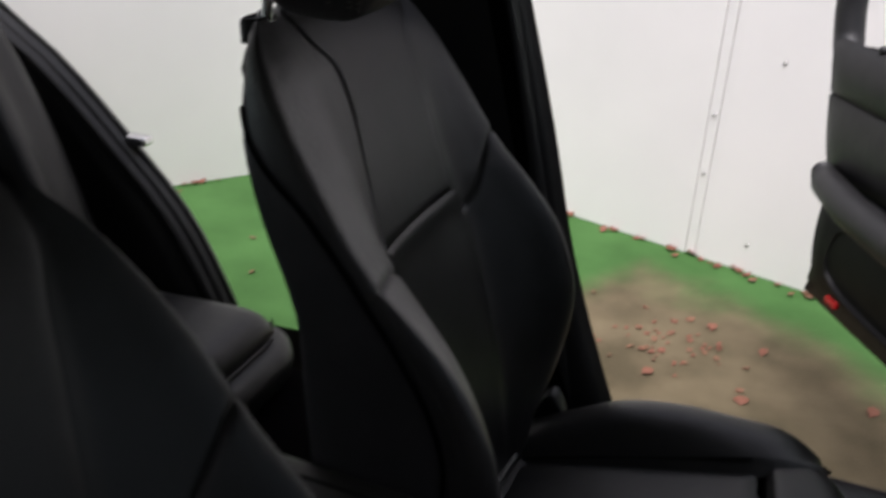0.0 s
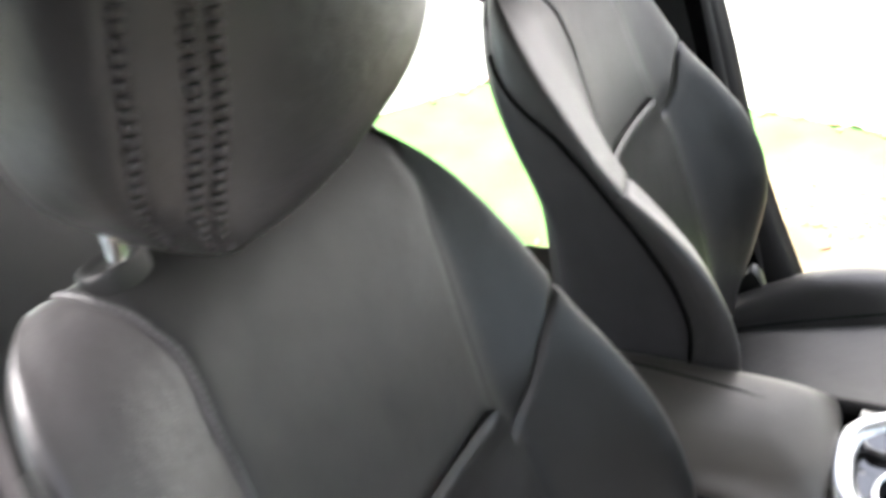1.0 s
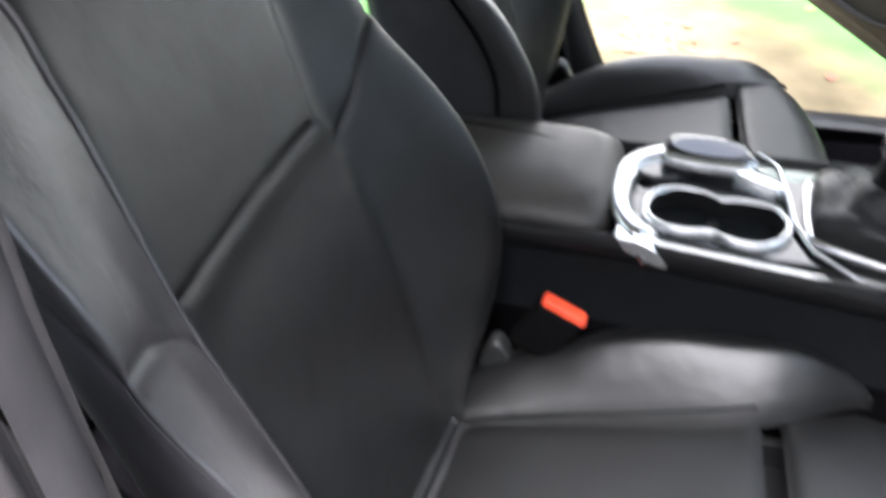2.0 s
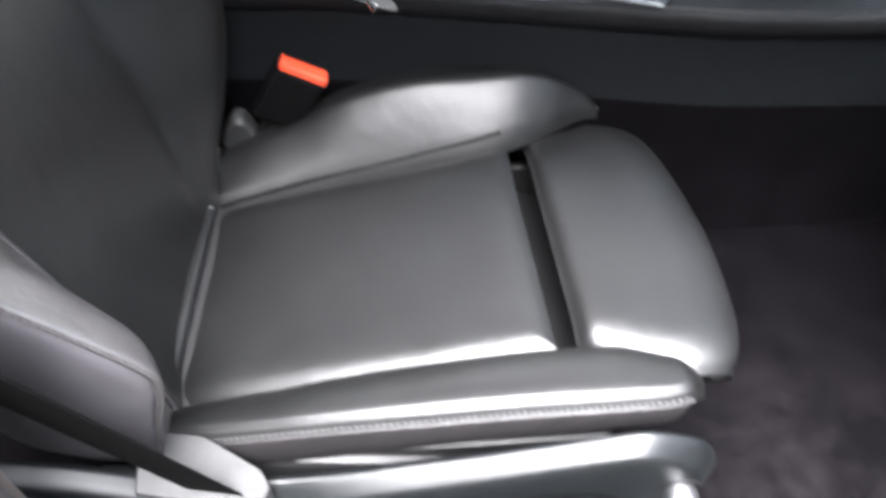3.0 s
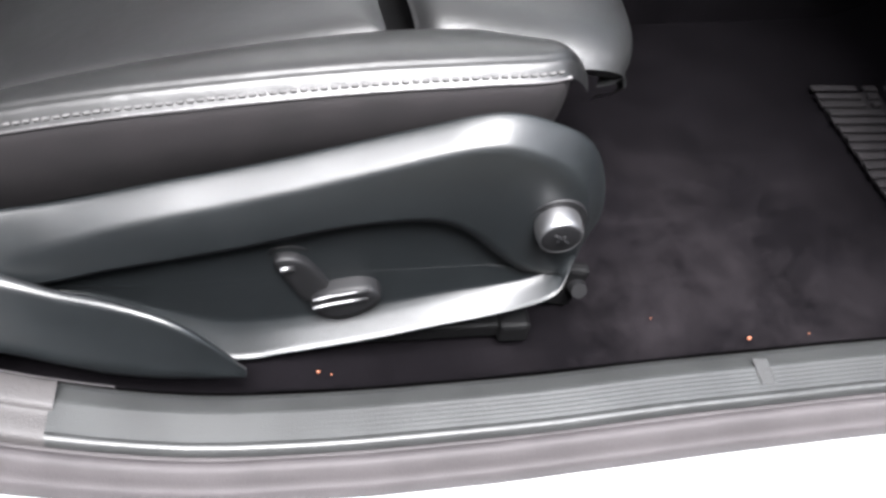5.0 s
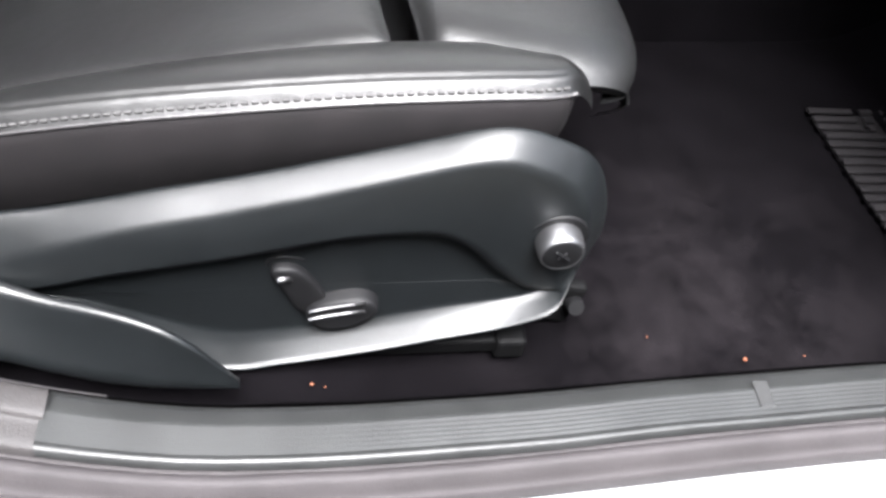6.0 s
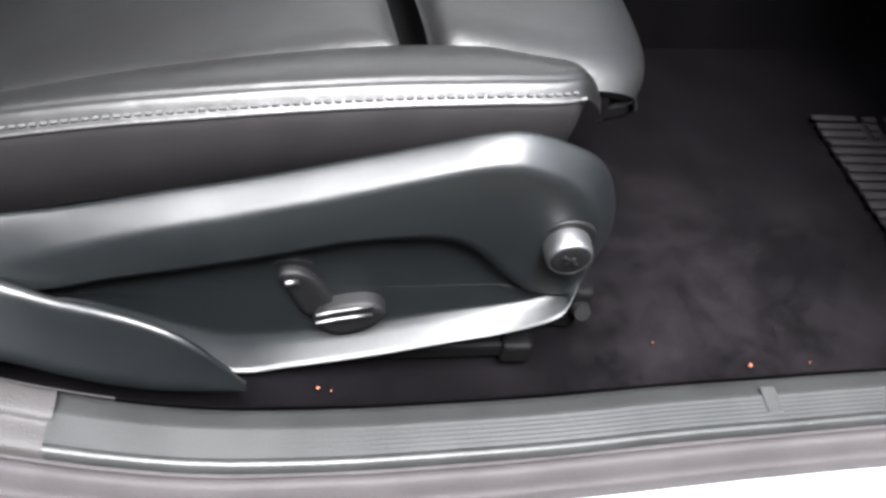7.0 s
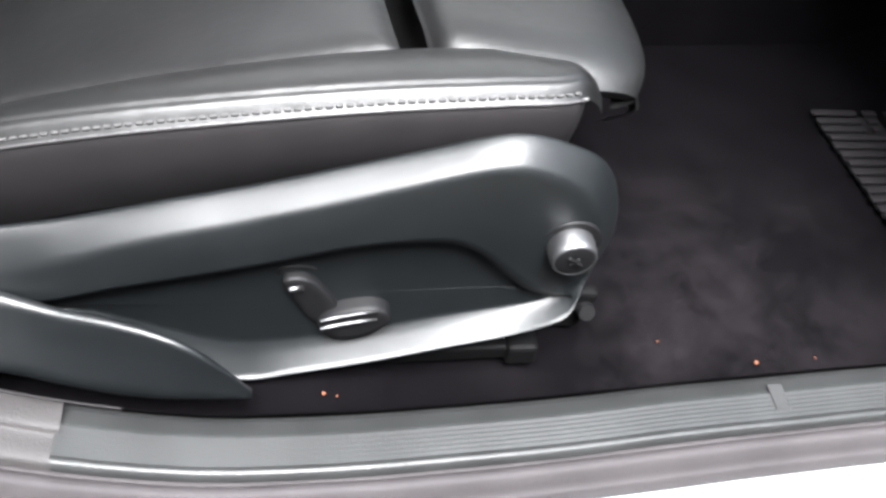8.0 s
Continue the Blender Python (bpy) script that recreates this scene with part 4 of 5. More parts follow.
        drop = .055 * (1 - np.cos(a)) + .04 * np.clip((u - .85) / .15, 0, 1) if far else .019 * (1 - np.cos(a))
        edge = .011 * np.clip(np.abs(2 * v - 1) - .70, 0, 1) ** 2 / .09
        drop = drop + .012 * np.exp(-(u * .25 / .010) ** 1.5)
        return x + .010 - .085 * y - .10 * np.clip(u / .45, 0, 1) * np.clip(y, 0, 1), y + .008, cz(cl + 0 * u) + (.012 if far else .004) - .05 * y - drop - edge
    cushion_patch("thigh_support", thigh, 50, 50, LEATHER, seat, (.2, 0, 1), (.6, 0, 1, 1), .006, .014)
    for side in (-1, 1):
        def cheek(u, v, side=side):
            x, y, z = thigh(.06 + .94 * u, np.full_like(u, 0.5 + .5 * side))
            if far:
                return x, y - side * .004 + side * .002 * v, z - v * .075
            return x, y - side * (.004 + .012 * v ** 2), z - .018 * v - .004
        cushion_patch("thigh_support_side", cheek, 30, 10, LEATHER, seat, (0, side, 0), (0, 0, 1, 0), .004, .006)
    # dark pan under the gap and below the cushion
    line = np.stack((np.linspace(-.004, -.018, 30), np.linspace(.106, -.120, 30), np.linspace(.472, .476, 30)), -1)
    tube("rear_welt", line, .0085, LEATHER, seat, "rolled leather edge at the seat's fold", 12)
    bm = box_bm(.50, .42, .05, .01, 2, pose(.215, 0, .405, 0, 8, 0))
    part("seat_pan", bm, PLASTIC_BLACK, seat)


def make_trim(seat, side, switches):
    """The moulded side cover with its pocket, switches and lumbar knob. side: -1 for the near seat's door side."""
    # outlines in x, z and depth y, each with the same count of corners: back edge, front of the ledge, pocket's rim, pocket's floor
    back_edge = [(.06, .466), (.113, .477), (.149, .484), (.185, .493), (.222, .503), (.258, .512), (.295, .522), (.331, .533), (.367, .544), (.402, .555), (.425, .562),
                 (.445, .5655), (.464, .5635), (.485, .556), (.505, .546), (.519, .531), (.529, .511), (.537, .485), (.540, .455), (.530, .430), (.505, .408),
                 (.466, .3935), (.423, .3815), (.381, .3685), (.338, .3575), (.301, .3495), (.270, .3425), (.240, .3445), (.20, .361), (.13, .390), (.06, .415)]
    ledge = [(.06, .440), (.112, .451), (.149, .466), (.186, .480), (.223, .491), (.259, .500), (.295, .511), (.331, .522), (.366, .534), (.401, .546), (.419, .5515),
             (.437, .554), (.452, .5525), (.474, .5445), (.494, .531), (.507, .515), (.515, .495), (.519, .470), (.519, .447), (.512, .428), (.500, .416),
             (.464, .399), (.422, .387), (.380, .374), (.337, .363), (.300, .355), (.269, .348), (.240, .350), (.20, .366), (.13, .395), (.06, .420)]
    rim = [(.100, .424), (.151, .436), (.182, .445), (.219, .453), (.257, .462), (.295, .472), (.332, .483), (.352, .487), (.370, .4892), (.392, .4905), (.409, .489),
           (.421, .484), (.431, .477), (.442, .466), (.455, .452), (.467, .440), (.480, .431), (.495, .427), (.506, .4262), (.510, .4250), (.4985, .4175),
           (.464, .4005), (.422, .3885), (.380, .3755), (.337, .3645), (.300, .3565), (.269, .3500), (.242, .3525), (.202, .372), (.15, .402), (.105, .416)]
    n_top = 19

    def closed(pts):
        """A smooth closed line through the corners, four steps a side."""
        p = np.array(pts, float)
        a, b, c, d = np.roll(p, 1, 0), p, np.roll(p, -1, 0), np.roll(p, -2, 0)
        return np.stack([.5 * (2 * b + (c - a) * t + (2 * a - 5 * b + 4 * c - d) * t * t + (3 * b - a - 3 * c + d) * t ** 3) for t in (0, .25, .5, .75)], 1).reshape(-1, p.shape[1])

    def depth(top, bottom, tip):
        """Depths for the corners: along the top and front, along the lower lip, and at the lip's front end."""
        low = [bottom] * (len(rim) - n_top - 6) + [bottom + (top - bottom) * k for k in (.0, .15, .6, 1.0, 1.0)]
        return [top] * n_top + [tip] + low
    y1 = .270

    def outline(pts, ys):
        return closed([(x, z, y) for (x, z), y in zip(pts, ys)])
    o = outline(back_edge, depth(.2395, .262, .2395))
    f = outline(ledge, depth(.2610, .2835, .274))
    p = outline(rim, depth(.2690, .2830, .272))
    floor_of = [(x - .004 * (x - .33) / .15, z - .0045) for x, z in rim[:n_top]] + [(.506, .4225), (.494, .4185), (.465, .410), (.422, .401), (.380, .390), (.337, .380), (.300, .374), (.266, .371), (.243, .373), (.206, .388), (.16, .408), (.115, .416)]
    q = outline(floor_of, depth(.2590, .2650, .2615))
    axis = np.array(((.210, .417, .2620), (.450, .431, .2620)))

    def towards_axis(w, k):
        run = axis[1] - axis[0]
        s = np.clip(((w - axis[0])[:, :2] @ run[:2]) / (run[:2] @ run[:2]), 0, 1)[:, None]
        return w + (axis[0] + s * run - w) * k
    crown = np.array((0, .0012, .0012))
    face = f * .80 + p * .20 + np.array((0, 0, .0022))
    loops = [towards_axis(o, .16) * np.array((1, 1, 0)) + np.array((0, 0, .230)), towards_axis(o, .02) * np.array((1, 1, 0)) + o * np.array((0, 0, 1)) - np.array((0, 0, .002)), o * .97 + f * .03 + .3 * crown, o * .88 + f * .12 + .8 * crown, o * .65 + f * .35 + crown, o * .4 + f * .6 + crown, o * .15 + f * .85 + .9 * crown, f + .4 * crown + np.array((0, 0, .0006)), f * .93 + p * .07 + np.array((0, -.0004, .0018)), face,
             f * .45 + p * .55 + np.array((0, 0, .0016)), f * .1 + p * .9 + np.array((0, 0, .0004)), p, p * .92 + q * .08 - np.array((0, 0, .0004)), p * .45 + q * .55, p * .06 + q * .94, towards_axis(q, .04), towards_axis(q, .15), towards_axis(q, .45), towards_axis(q, .75), towards_axis(q, .95)]
    rings = [[(a, side * y, b) for a, b, y in ring] for ring in loops]
    cover = rings_part("side_cover", rings, PLASTIC, seat, "grey moulded plastic side cover")
    if not switches:
        return cover
    yb = .2600
    # dark recess behind the two seat-shaped switches
    q = loop_smooth([(.286, .452), (.302, .458), (.321, .453), (.340, .432), (.366, .432), (.380, .420), (.378, .404), (.362, .384), (.340, .377), (.318, .386), (.300, .425)], 48, 2)
    rings_part("switch_recess", [[(a, side * y, b) for a, b in inset(q, d)] for d, y in ((0, yb - .004), (0, yb + .0002), (.0015, yb + .0004), (.004, yb - .0004))], MATTE, cover, "black recess round the switches")
    for poly, h in (([(.291, .447), (.302, .452), (.315, .448), (.327, .430), (.335, .414), (.325, .399), (.313, .397), (.302, .427)], .008),
                    ([(.317, .401), (.323, .412), (.336, .419), (.358, .423), (.371, .417), (.373, .406), (.362, .390), (.341, .381), (.326, .387)], .015)):
        q = loop_smooth(poly, 40, 2)
        rings = []
        for d, y in ((0, yb - .002), (0, yb + h * .7), (.0006, yb + h * .9), (.0018, yb + h), (.006, yb + h * 1.01)):
            rings.append([(a, side * y, b) for a, b in inset(q, d)])
        rings_part("seat_switch", rings, MATTE, cover, "black seat adjuster switch")
    # thin metal bars stand in for the highlights on the switches
    for dz, r in ((-.0095, .0016), (.0005, .0011)):
        tube("switch_highlight", [(.321, side * (yb + .0150), .4095 + dz), (.335, side * (yb + .0152), .4145 + dz), (.350, side * (yb + .0152), .4180 + dz), (.362, side * (yb + .0150), .4205 + dz)], r, KNOB, cover, "thin metal bar drawn as a highlight on the switch")
    tube("switch_highlight", [(.2985, side * (yb + .0080), .4395), (.3080, side * (yb + .0080), .4420)], .0024, KNOB, cover, "thin metal bar drawn as a highlight on the switch")
    # round knob: a bright rounded collar and a dark face
    kx, kz = .4940, .4845

    def disc(rows, count=40):
        return [[(kx + r * math.cos(w), side * (y1 - .004 + h), kz + r * math.sin(w)) for w in np.linspace(0, 2 * math.pi, count, endpoint=False)] for r, h in rows]
    rings_part("knob_socket", disc(((.0225, -.004), (.0226, .0004), (.0218, .0008), (.0198, .0002))), MATTE, cover, "black ring behind the knob")
    knob = rings_part("knob", disc(((.0168, .0), (.0172, .005), (.0170, .0108), (.0163, .0146), (.0152, .0163), (.0145, .0165), (.0141, .0155))), KNOB, cover, "round lumbar knob with a silver collar")
    rings_part("knob_face", disc(((.0144, .0146), (.0142, .0160), (.0128, .0167), (.004, .0163)), 32), MATTE, knob, "black knob face")
    for a, w in ((38, .015), (-52, .009)):
        bm = box_bm(w, .002, .0030, .0008, 1, Matrix.Translation((kx, side * (y1 + .0129), kz)) @ pose(0, 0, 0, 0, a, 0))
        part("knob_grip", bm, MATTE, knob)


def make_base(seat):
    """Runners and frame under the seat."""
    for y in (-.19, .19):
        bm = box_bm(.60, .035, .028, .004, 2, Matrix.Translation((.20, y, .360)) @ pose(0, 0, 0, 0, -3, 0))
        part("runner", bm, PLASTIC_BLACK, seat)
        bm = box_bm(.46, .016, .09, .004, 2, Matrix.Translation((.22, y, .395)) @ pose(0, 0, 0, 0, -5, 0))
        part("side_frame", bm, PLASTIC_BLACK, seat)
        if y < 0:
            # outer runner, added as the shadow below the side cover, with end stop and fixing bolt
            bm = box_bm(.34, .020, .016, .003, 2, Matrix.Translation((.315, -.262, .349)) @ pose(0, 0, 0, 0, -1.5, 0))
            part("runner", bm, UNDER_SHADE, seat)
            bm = box_bm(.026, .022, .024, .004, 2, Matrix.Translation((.484, -.266, .354)))
            part("end_stop", bm, UNDER_SHADE, seat)
            bm = bmesh.new()
            bmesh.ops.create_cone(bm, cap_ends=True, segments=20, radius1=.0085, radius2=.0070, depth=.010, matrix=pose(.541, -.245, .372, 60, 0, 0))
            part("bolt", bm, MATTE, seat, "dull round fixing bolt")
            bm = box_bm(.030, .012, .050, .004, 2, Matrix.Translation((.532, -.234, .365)) @ pose(0, 0, 0, 0, 12, 0))
            part("bracket", bm, UNDER_SHADE, seat)
        for x, z in ((-.09, .345), (.48, .352)):
            bm = box_bm(.045, .04, .035, .006, 2, Matrix.Translation((x, y, z)))
            part("runner_foot", bm, PLASTIC_BLACK, seat)


def make_wedge(seat, x, y, z):
    """The pale plastic cap at the recliner joint, by the belt."""
    o = loop_smooth([(-.030, -.025), (.030, -.020), (.012, .030), (-.006, .034)], 24, 1)
    rings = [[(x + a * k, y + dy, z + b * k) for a, b in o] for k, dy in ((1, .012), (1, -.006), (.85, -.012))]
    rings_part("recliner_cap", rings, SCUFF, seat, "pale grey plastic recliner cap")


def make_seat(name, x, y, label, door_side, head_dy):
    seat = root(name, x, y, 0, label=label, category="car seat", group="front seats")
    HEIGHT[0] = 1.0 if door_side < 0 else .968
    SIDES.update(NEAR_SIDES if door_side < 0 else FAR_SIDES)
    make_backrest(seat)
    make_headrest(seat, head_dy, 0.0 if door_side < 0 else -.046)
    make_cushion(seat, door_side > 0)
    make_trim(seat, -1, door_side < 0)
    if door_side > 0:
        make_trim(seat, 1, False).location = (-.06, -.012, -.060)
    make_base(seat)
    make_wedge(seat, .028, .208, .497) if door_side < 0 else make_wedge(seat, .020, .214, .498)
    return seat


NEAR_Y, FAR_Y = 0.022, 0.744
near_seat = make_seat("front_seat", 0.0, NEAR_Y, "black leather front seat with grey side cover and switches", -1, .005)
make_seat("front_seat", -0.05, FAR_Y, "black leather front seat beside the centre console", 1, -.018)

# belt anchor cover at the near seat's rear corner
spans = [-.16, -.05, .05, .114, .145, .178, .212, .233, .254, .271]
ridge_z = spline(spans, [.572, .536, .484, .447, .4415, .441, .437, .4275, .403, .3765])
ridge_y = spline(spans, [-.250, -.249, -.250, -.253, -.262, -.271, -.281, -.287, -.290, -.291])
foot_z = spline(spans, [.455, .432, .407, .386, .378, .373, .376, .375, .373, .3705])
foot_y = spline(spans, [-.277, -.276, -.275, -.275, -.281, -.288, -.295, -.296, -.295, -.293])
rings = []
for x in np.linspace(-.16, .271, 44):
    y, z, fy, fz = (float(f(x)) for f in (ridge_y, ridge_z, foot_y, foot_z))
    k = min(1.0, (.285 - x) / .17)
    wide = min(1.0, max(0.0, (.110 - x) / .09))
    back = (y + .004 + .006 * k + .020 * wide, z - .006 * k + .010 * wide)
    mid = ((y + fy) / 2 - .0045 * k, (z + fz) / 2 + .004 * k)
    corners = [(y + .002 + .010 * k, fz), back, (y + .25 * (back[0] - y), z + .16 * (back[1] - z)), (y - .0015 * k, z - .0030 * k), (y + .35 * (mid[0] - y), z + .35 * (mid[1] - z)), mid, (fy - .008 * k, fz + .20 * (z - fz)), (fy + .001, fz)]
    rings.append([(x, a, b) for a, b in loop_smooth(corners, 40, 1)])
cover = rings_part("belt_anchor_cover", rings, PLASTIC, near_seat, "grey plastic belt anchor cover", True, True)
cover.location = (0, -NEAR_Y, 0)
# flat pale plate over the recliner, between cushion and cover
o = loop_smooth([(-.020, -.188), (.036, -.190), (.090, -.218), (.100, -.234), (.094, -.246), (.030, -.250), (-.020, -.246)], 60, 0)
rings = [[(a, b - NEAR_Y, z - .22 * (a - .04) + .22 * (b + .225)) for a, b in inset(o, d)] for d, z in ((0, .450), (0, .514), (.0008, .5155), (.002, .516))]
rings_part("recliner_cover", rings, CLIP, near_seat, "flat grey plastic recliner cover")


# ---- centre console ----
console = root("centre_console", 0.2, MID, 0, label="black centre console with cup holders and silver trim", category="console")
CON = Vector((0.2, MID, 0))


def con(pts):
    return [Vector(p) - CON for p in pts]


CY = .385


def flare(x, y=-1.0):
    """The console's driver side swings outwards towards the dashboard."""
    return -.11 * (min(max(x, .15), .62) - .29) if y < 0 else 0.0


# body: a plastic upper part over a carpeted foot that flares to the floor
for name, prof, mat, words in (("console_body", [(-.116, .53), (-.112, .60), (-.110, .648), (-.104, .656), (.104, .656), (.110, .648), (.112, .60), (.116, .53)], CONSOLE, "blue black plastic console side"),
                               ("console_foot", [(-.165, .30), (-.135, .42), (-.1185, .53), (-.112, .545), (.112, .545), (.1185, .53), (.135, .42), (.165, .30)], CARPET, "dark carpeted foot of the console")):
    prof = rounded(prof, 1)
    verts = [(x, CY + y + flare(x, y), z) for x in np.linspace(-.42, 1.05, 40) for y, z in prof]
    mesh_part(name, con(verts), grid_faces(40, len(prof)), mat, console, words)
# raised side rail
for s in (-1, 1):
    pr = rounded([(.100, .645), (.118, .645), (.122, .662), (.116, .676), (.104, .677), (.098, .668)], 2)
    verts = [(x, CY + s * y + flare(x, s), z) for x in np.linspace(-.30, 1.0, 40) for y, z in pr]
    mesh_part("side_rail", con(verts), grid_faces(40, len(pr)), MATTE, console, "black plastic side rail")
# armrest box with padded lid
o = loop_smooth([(-.40, -.07), (-.38, -.090), (-.2, -.090), (.05, -.088), (.136, -.086), (.150, -.07), (.154, 0), (.150, .09), (.136, .107), (.05, .108), (-.2, .108), (-.38, .108), (-.40, .09)], 80, 2)
def tilt(b, z):
    """The lid falls towards the driver."""
    return .011 * min(1.0, max(0.0, (.075 - b) / .17)) * min(1.0, max(0.0, (z - .66) / .04))


rings = []
for d, z in ((.012, .640), (.011, .652), (.005, .6545), (.001, .659), (-.001, .668), (-.0005, .678), (.002, .687), (.0065, .695), (.012, .7005), (.019, .7048), (.026, .7072)):
    rings.append([(a, CY + b, z - tilt(b, z)) for a, b in inset(o, d)])
last = inset(o, .026)
for k in (.08, .18, .30, .44, .60, .76):
    rings.append([(a + (-.03 - .22 * a) * k, CY + b * (1 - k), .7072 + .0085 * (1 - (1 - k) ** 2) - tilt(b * (1 - k), .71)) for a, b in last])
arm = rings_part("armrest", [con(r) for r in rings], ARM, console, "padded black leather armrest lid")
arm.data.polygons.foreach_set("use_smooth", [True] * len(arm.data.polygons))
tube("lid_seam", con([(-.36, .452, .7098), (-.20, .450, .7106), (-.07, .447, .7108), (.036, .437, .7104), (.080, .429, .7092), (.112, .421, .7066)]), .0016, MATTE, arm, "dark seam across the lid", 6)
# chrome arch round the rear of the tray
def arch(r0, z, n=30):
    pts = []
    for w in np.linspace(-1.0, 1.0, n):
        y = w * ((.106 if w > 0 else .112) + r0)
        x = .150 - r0 + (.100 * w ** 3.2 if w > 0 else .055 * abs(w) ** 2.6)
        pts.append((x, CY + y, z - .030 * max(0, abs(w) - .86) / .14))
    return pts
rings = [arch(.004, .672), arch(.006, .686), arch(.000, .692), arch(-.009, .691), arch(-.019, .686), arch(-.024, .676), arch(-.024, .664)]
n = len(rings[0])
verts = [v for r in rings for v in con(r)]
mesh_part("tray_arch", verts, grid_faces(len(rings), n), SATIN, console, "satin silver arch at the rear of the tray")
for s in (-1,):
    q = rounded([(.165, .686), (.198, .686), (.228, .664), (.224, .652), (.176, .668)], 1)
    rings = [[(a, CY + s * y + flare(a, s), b) for a, b in q] for y in (.098, .1215)]
    rings_part("arch_foot", [con(r) for r in rings], SATIN, console, "satin silver foot of the arch", True, True, False)
# glossy tray floor and silver edge strips
tube("edge_strip", con([(x, CY - .107 + flare(x), .677) for x in np.linspace(.205, .40, 12)]), .0038, SATIN, console, "silver edge strip", 10)
# cup holders: a figure-of-eight rim with two wells
cups = ((.232, -.030), (.318, -.042))
R = .038
eight = []
ca, cb = Vector((*cups[0], 0)), Vector((*cups[1], 0))
ax = (cb - ca).normalized()
pn = Vector((-ax.y, ax.x, 0))
for k in range(25):
    w = math.pi / 2 + math.pi * k / 24
    eight.append(ca + R * (math.cos(w) * ax + math.sin(w) * pn))
for k in range(25):
    w = -math.pi / 2 + math.pi * k / 24
    eight.append(cb + R * (math.cos(w) * ax + math.sin(w) * pn))
e2 = np.array([(v.x, v.y) for v in eight])
dense = loop_smooth(e2, 90, 0)
mid2 = np.array(((ca + cb) / 2)[:2])
a_, p_ = np.array(ax[:2]), np.array(pn[:2])
pinched = []
for v in dense:
    s, t = np.dot(v - mid2, a_), np.dot(v - mid2, p_)
    t *= 1 - .22 * math.exp(-(s / .018) ** 2)
    pinched.append(mid2 + s * a_ + t * p_)
pinched = np.array(pinched)
outer_edge = []
for v in pinched:
    w = v - mid2
    k = min((((.545 if w[0] > 0 else .165) - mid2[0]) / w[0]) if abs(w[0]) > 1e-6 else 9, (((.102 if w[1] > 0 else -.102) - mid2[1]) / w[1]) if abs(w[1]) > 1e-6 else 9)
    end = mid2 + w * k
    outer_edge.append(end + np.array((0.0, flare(end[0], end[1]))))
outer_edge = np.array(outer_edge)
rings = [[(a, CY + b, .655) for a, b in outer_edge], [(a, CY + b, .673) for a, b in outer_edge]]
rings += [[(a, CY + b, .675) for a, b in outer_edge * (1 - k) + pinched * k] for k in (.03, .5, .99)]
rings_part("tray", [con(r) for r in rings], PIANO, console, "glossy black tray", False)
rings = [[(a, CY + b, z) for a, b in inset(pinched, d)] for d, z in ((-.008, .674), (-.007, .681), (-.004, .685), (-.001, .685), (.001, .682))]
rings_part("cup_rim", [con(r) for r in rings], SATIN, console, "silver rim round two cup holders", False)
rings = [[(a, CY + b, z) for a, b in inset(pinched, d)] for d, z in ((.0005, .683), (.001, .66), (.003, .575), (.008, .565))]
rings_part("cup_well", [con(r) for r in rings], PLASTIC_BLACK, console, "deep black cup well")
bm = box_bm(.012, .04, .05, .004, 2, Matrix.Translation(Vector((mid2[0], CY + mid2[1], .635)) - CON))
part("cup_divider", bm, PILLAR_FOOT, console)
# stowed lid beside the cups, with a bright front bar
def rounded_box(w, d, n=40):
    return loop_smooth([(sx * w / 2 * p, sy * d / 2 * q) for sx, sy, p, q in ((-1, -1, 1, .5), (-1, -1, .7, 1), (1, -1, .7, 1), (1, -1, 1, .5), (1, 1, 1, .5), (1, 1, .7, 1), (-1, 1, .7, 1), (-1, 1, 1, .5))], n, 1)


m = Matrix.Translation(Vector((.258, CY + .076, .690)) - CON) @ pose(0, 0, 0, 5, 3, 1)
o = rounded_box(.112, .052)
rings = [[m @ Vector((a, b, h)) for a, b in inset(o, dd)] for dd, h in ((0, -.02), (0, .006), (.003, .012), (.009, .014))]
pod = rings_part("tray_lid", rings, PIANO, console, "glossy folded tray lid")
q = rounded([(-.058, -.020), (-.050, -.034), (.050, -.034), (.058, -.020)], 2)
rings = [[m @ Vector((a, b + o_, h)) for a, b in q] for o_, h in ((0, -.006), (-.004, -.001), (-.005, .008), (0, .014), (.008, .016))]
mesh_part("lid_bar", [v for r in rings for v in r], grid_faces(len(rings), len(q)), SATIN, pod, "bright front bar of the lid")
m2 = Matrix.Translation(Vector((.322, CY + .030, .686)) - CON) @ pose(0, 0, 0, 4, 6, -18)
o = rounded_box(.062, .030)
rings = [[m2 @ Vector((a, b, h)) for a, b in inset(o, dd)] for dd, h in ((0, -.012), (0, .004), (.003, .008), (.008, .009))]
rings_part("tray_latch", rings, SATIN, console, "satin silver tray latch")
m3 = Matrix.Translation(Vector((.200, CY + .052, .684)) - CON) @ pose(0, 0, 0, 0, 0, 4)
o = rounded_box(.062, .062)
rings = [[m3 @ Vector((a, b, h)) for a, b in inset(o, dd)] for dd, h in ((0, -.006), (0, .001), (.003, .003), (.006, .001))]
rings_part("coin_tray", rings, PIANO, console, "shallow glossy coin tray")
# silver band falling from the lid along the boot's rear edge, then forward along its driver side
tube("tray_strip", con([(.322, CY + .098, .684), (.345, CY + .070, .686), (.356, CY + .020, .684), (.364, CY - .030, .681), (.385, CY - .078, .679), (.430, CY - .112, .678), (.530, CY - .134, .677)]), .0038, SATIN, console, "silver strip across the tray", 10)
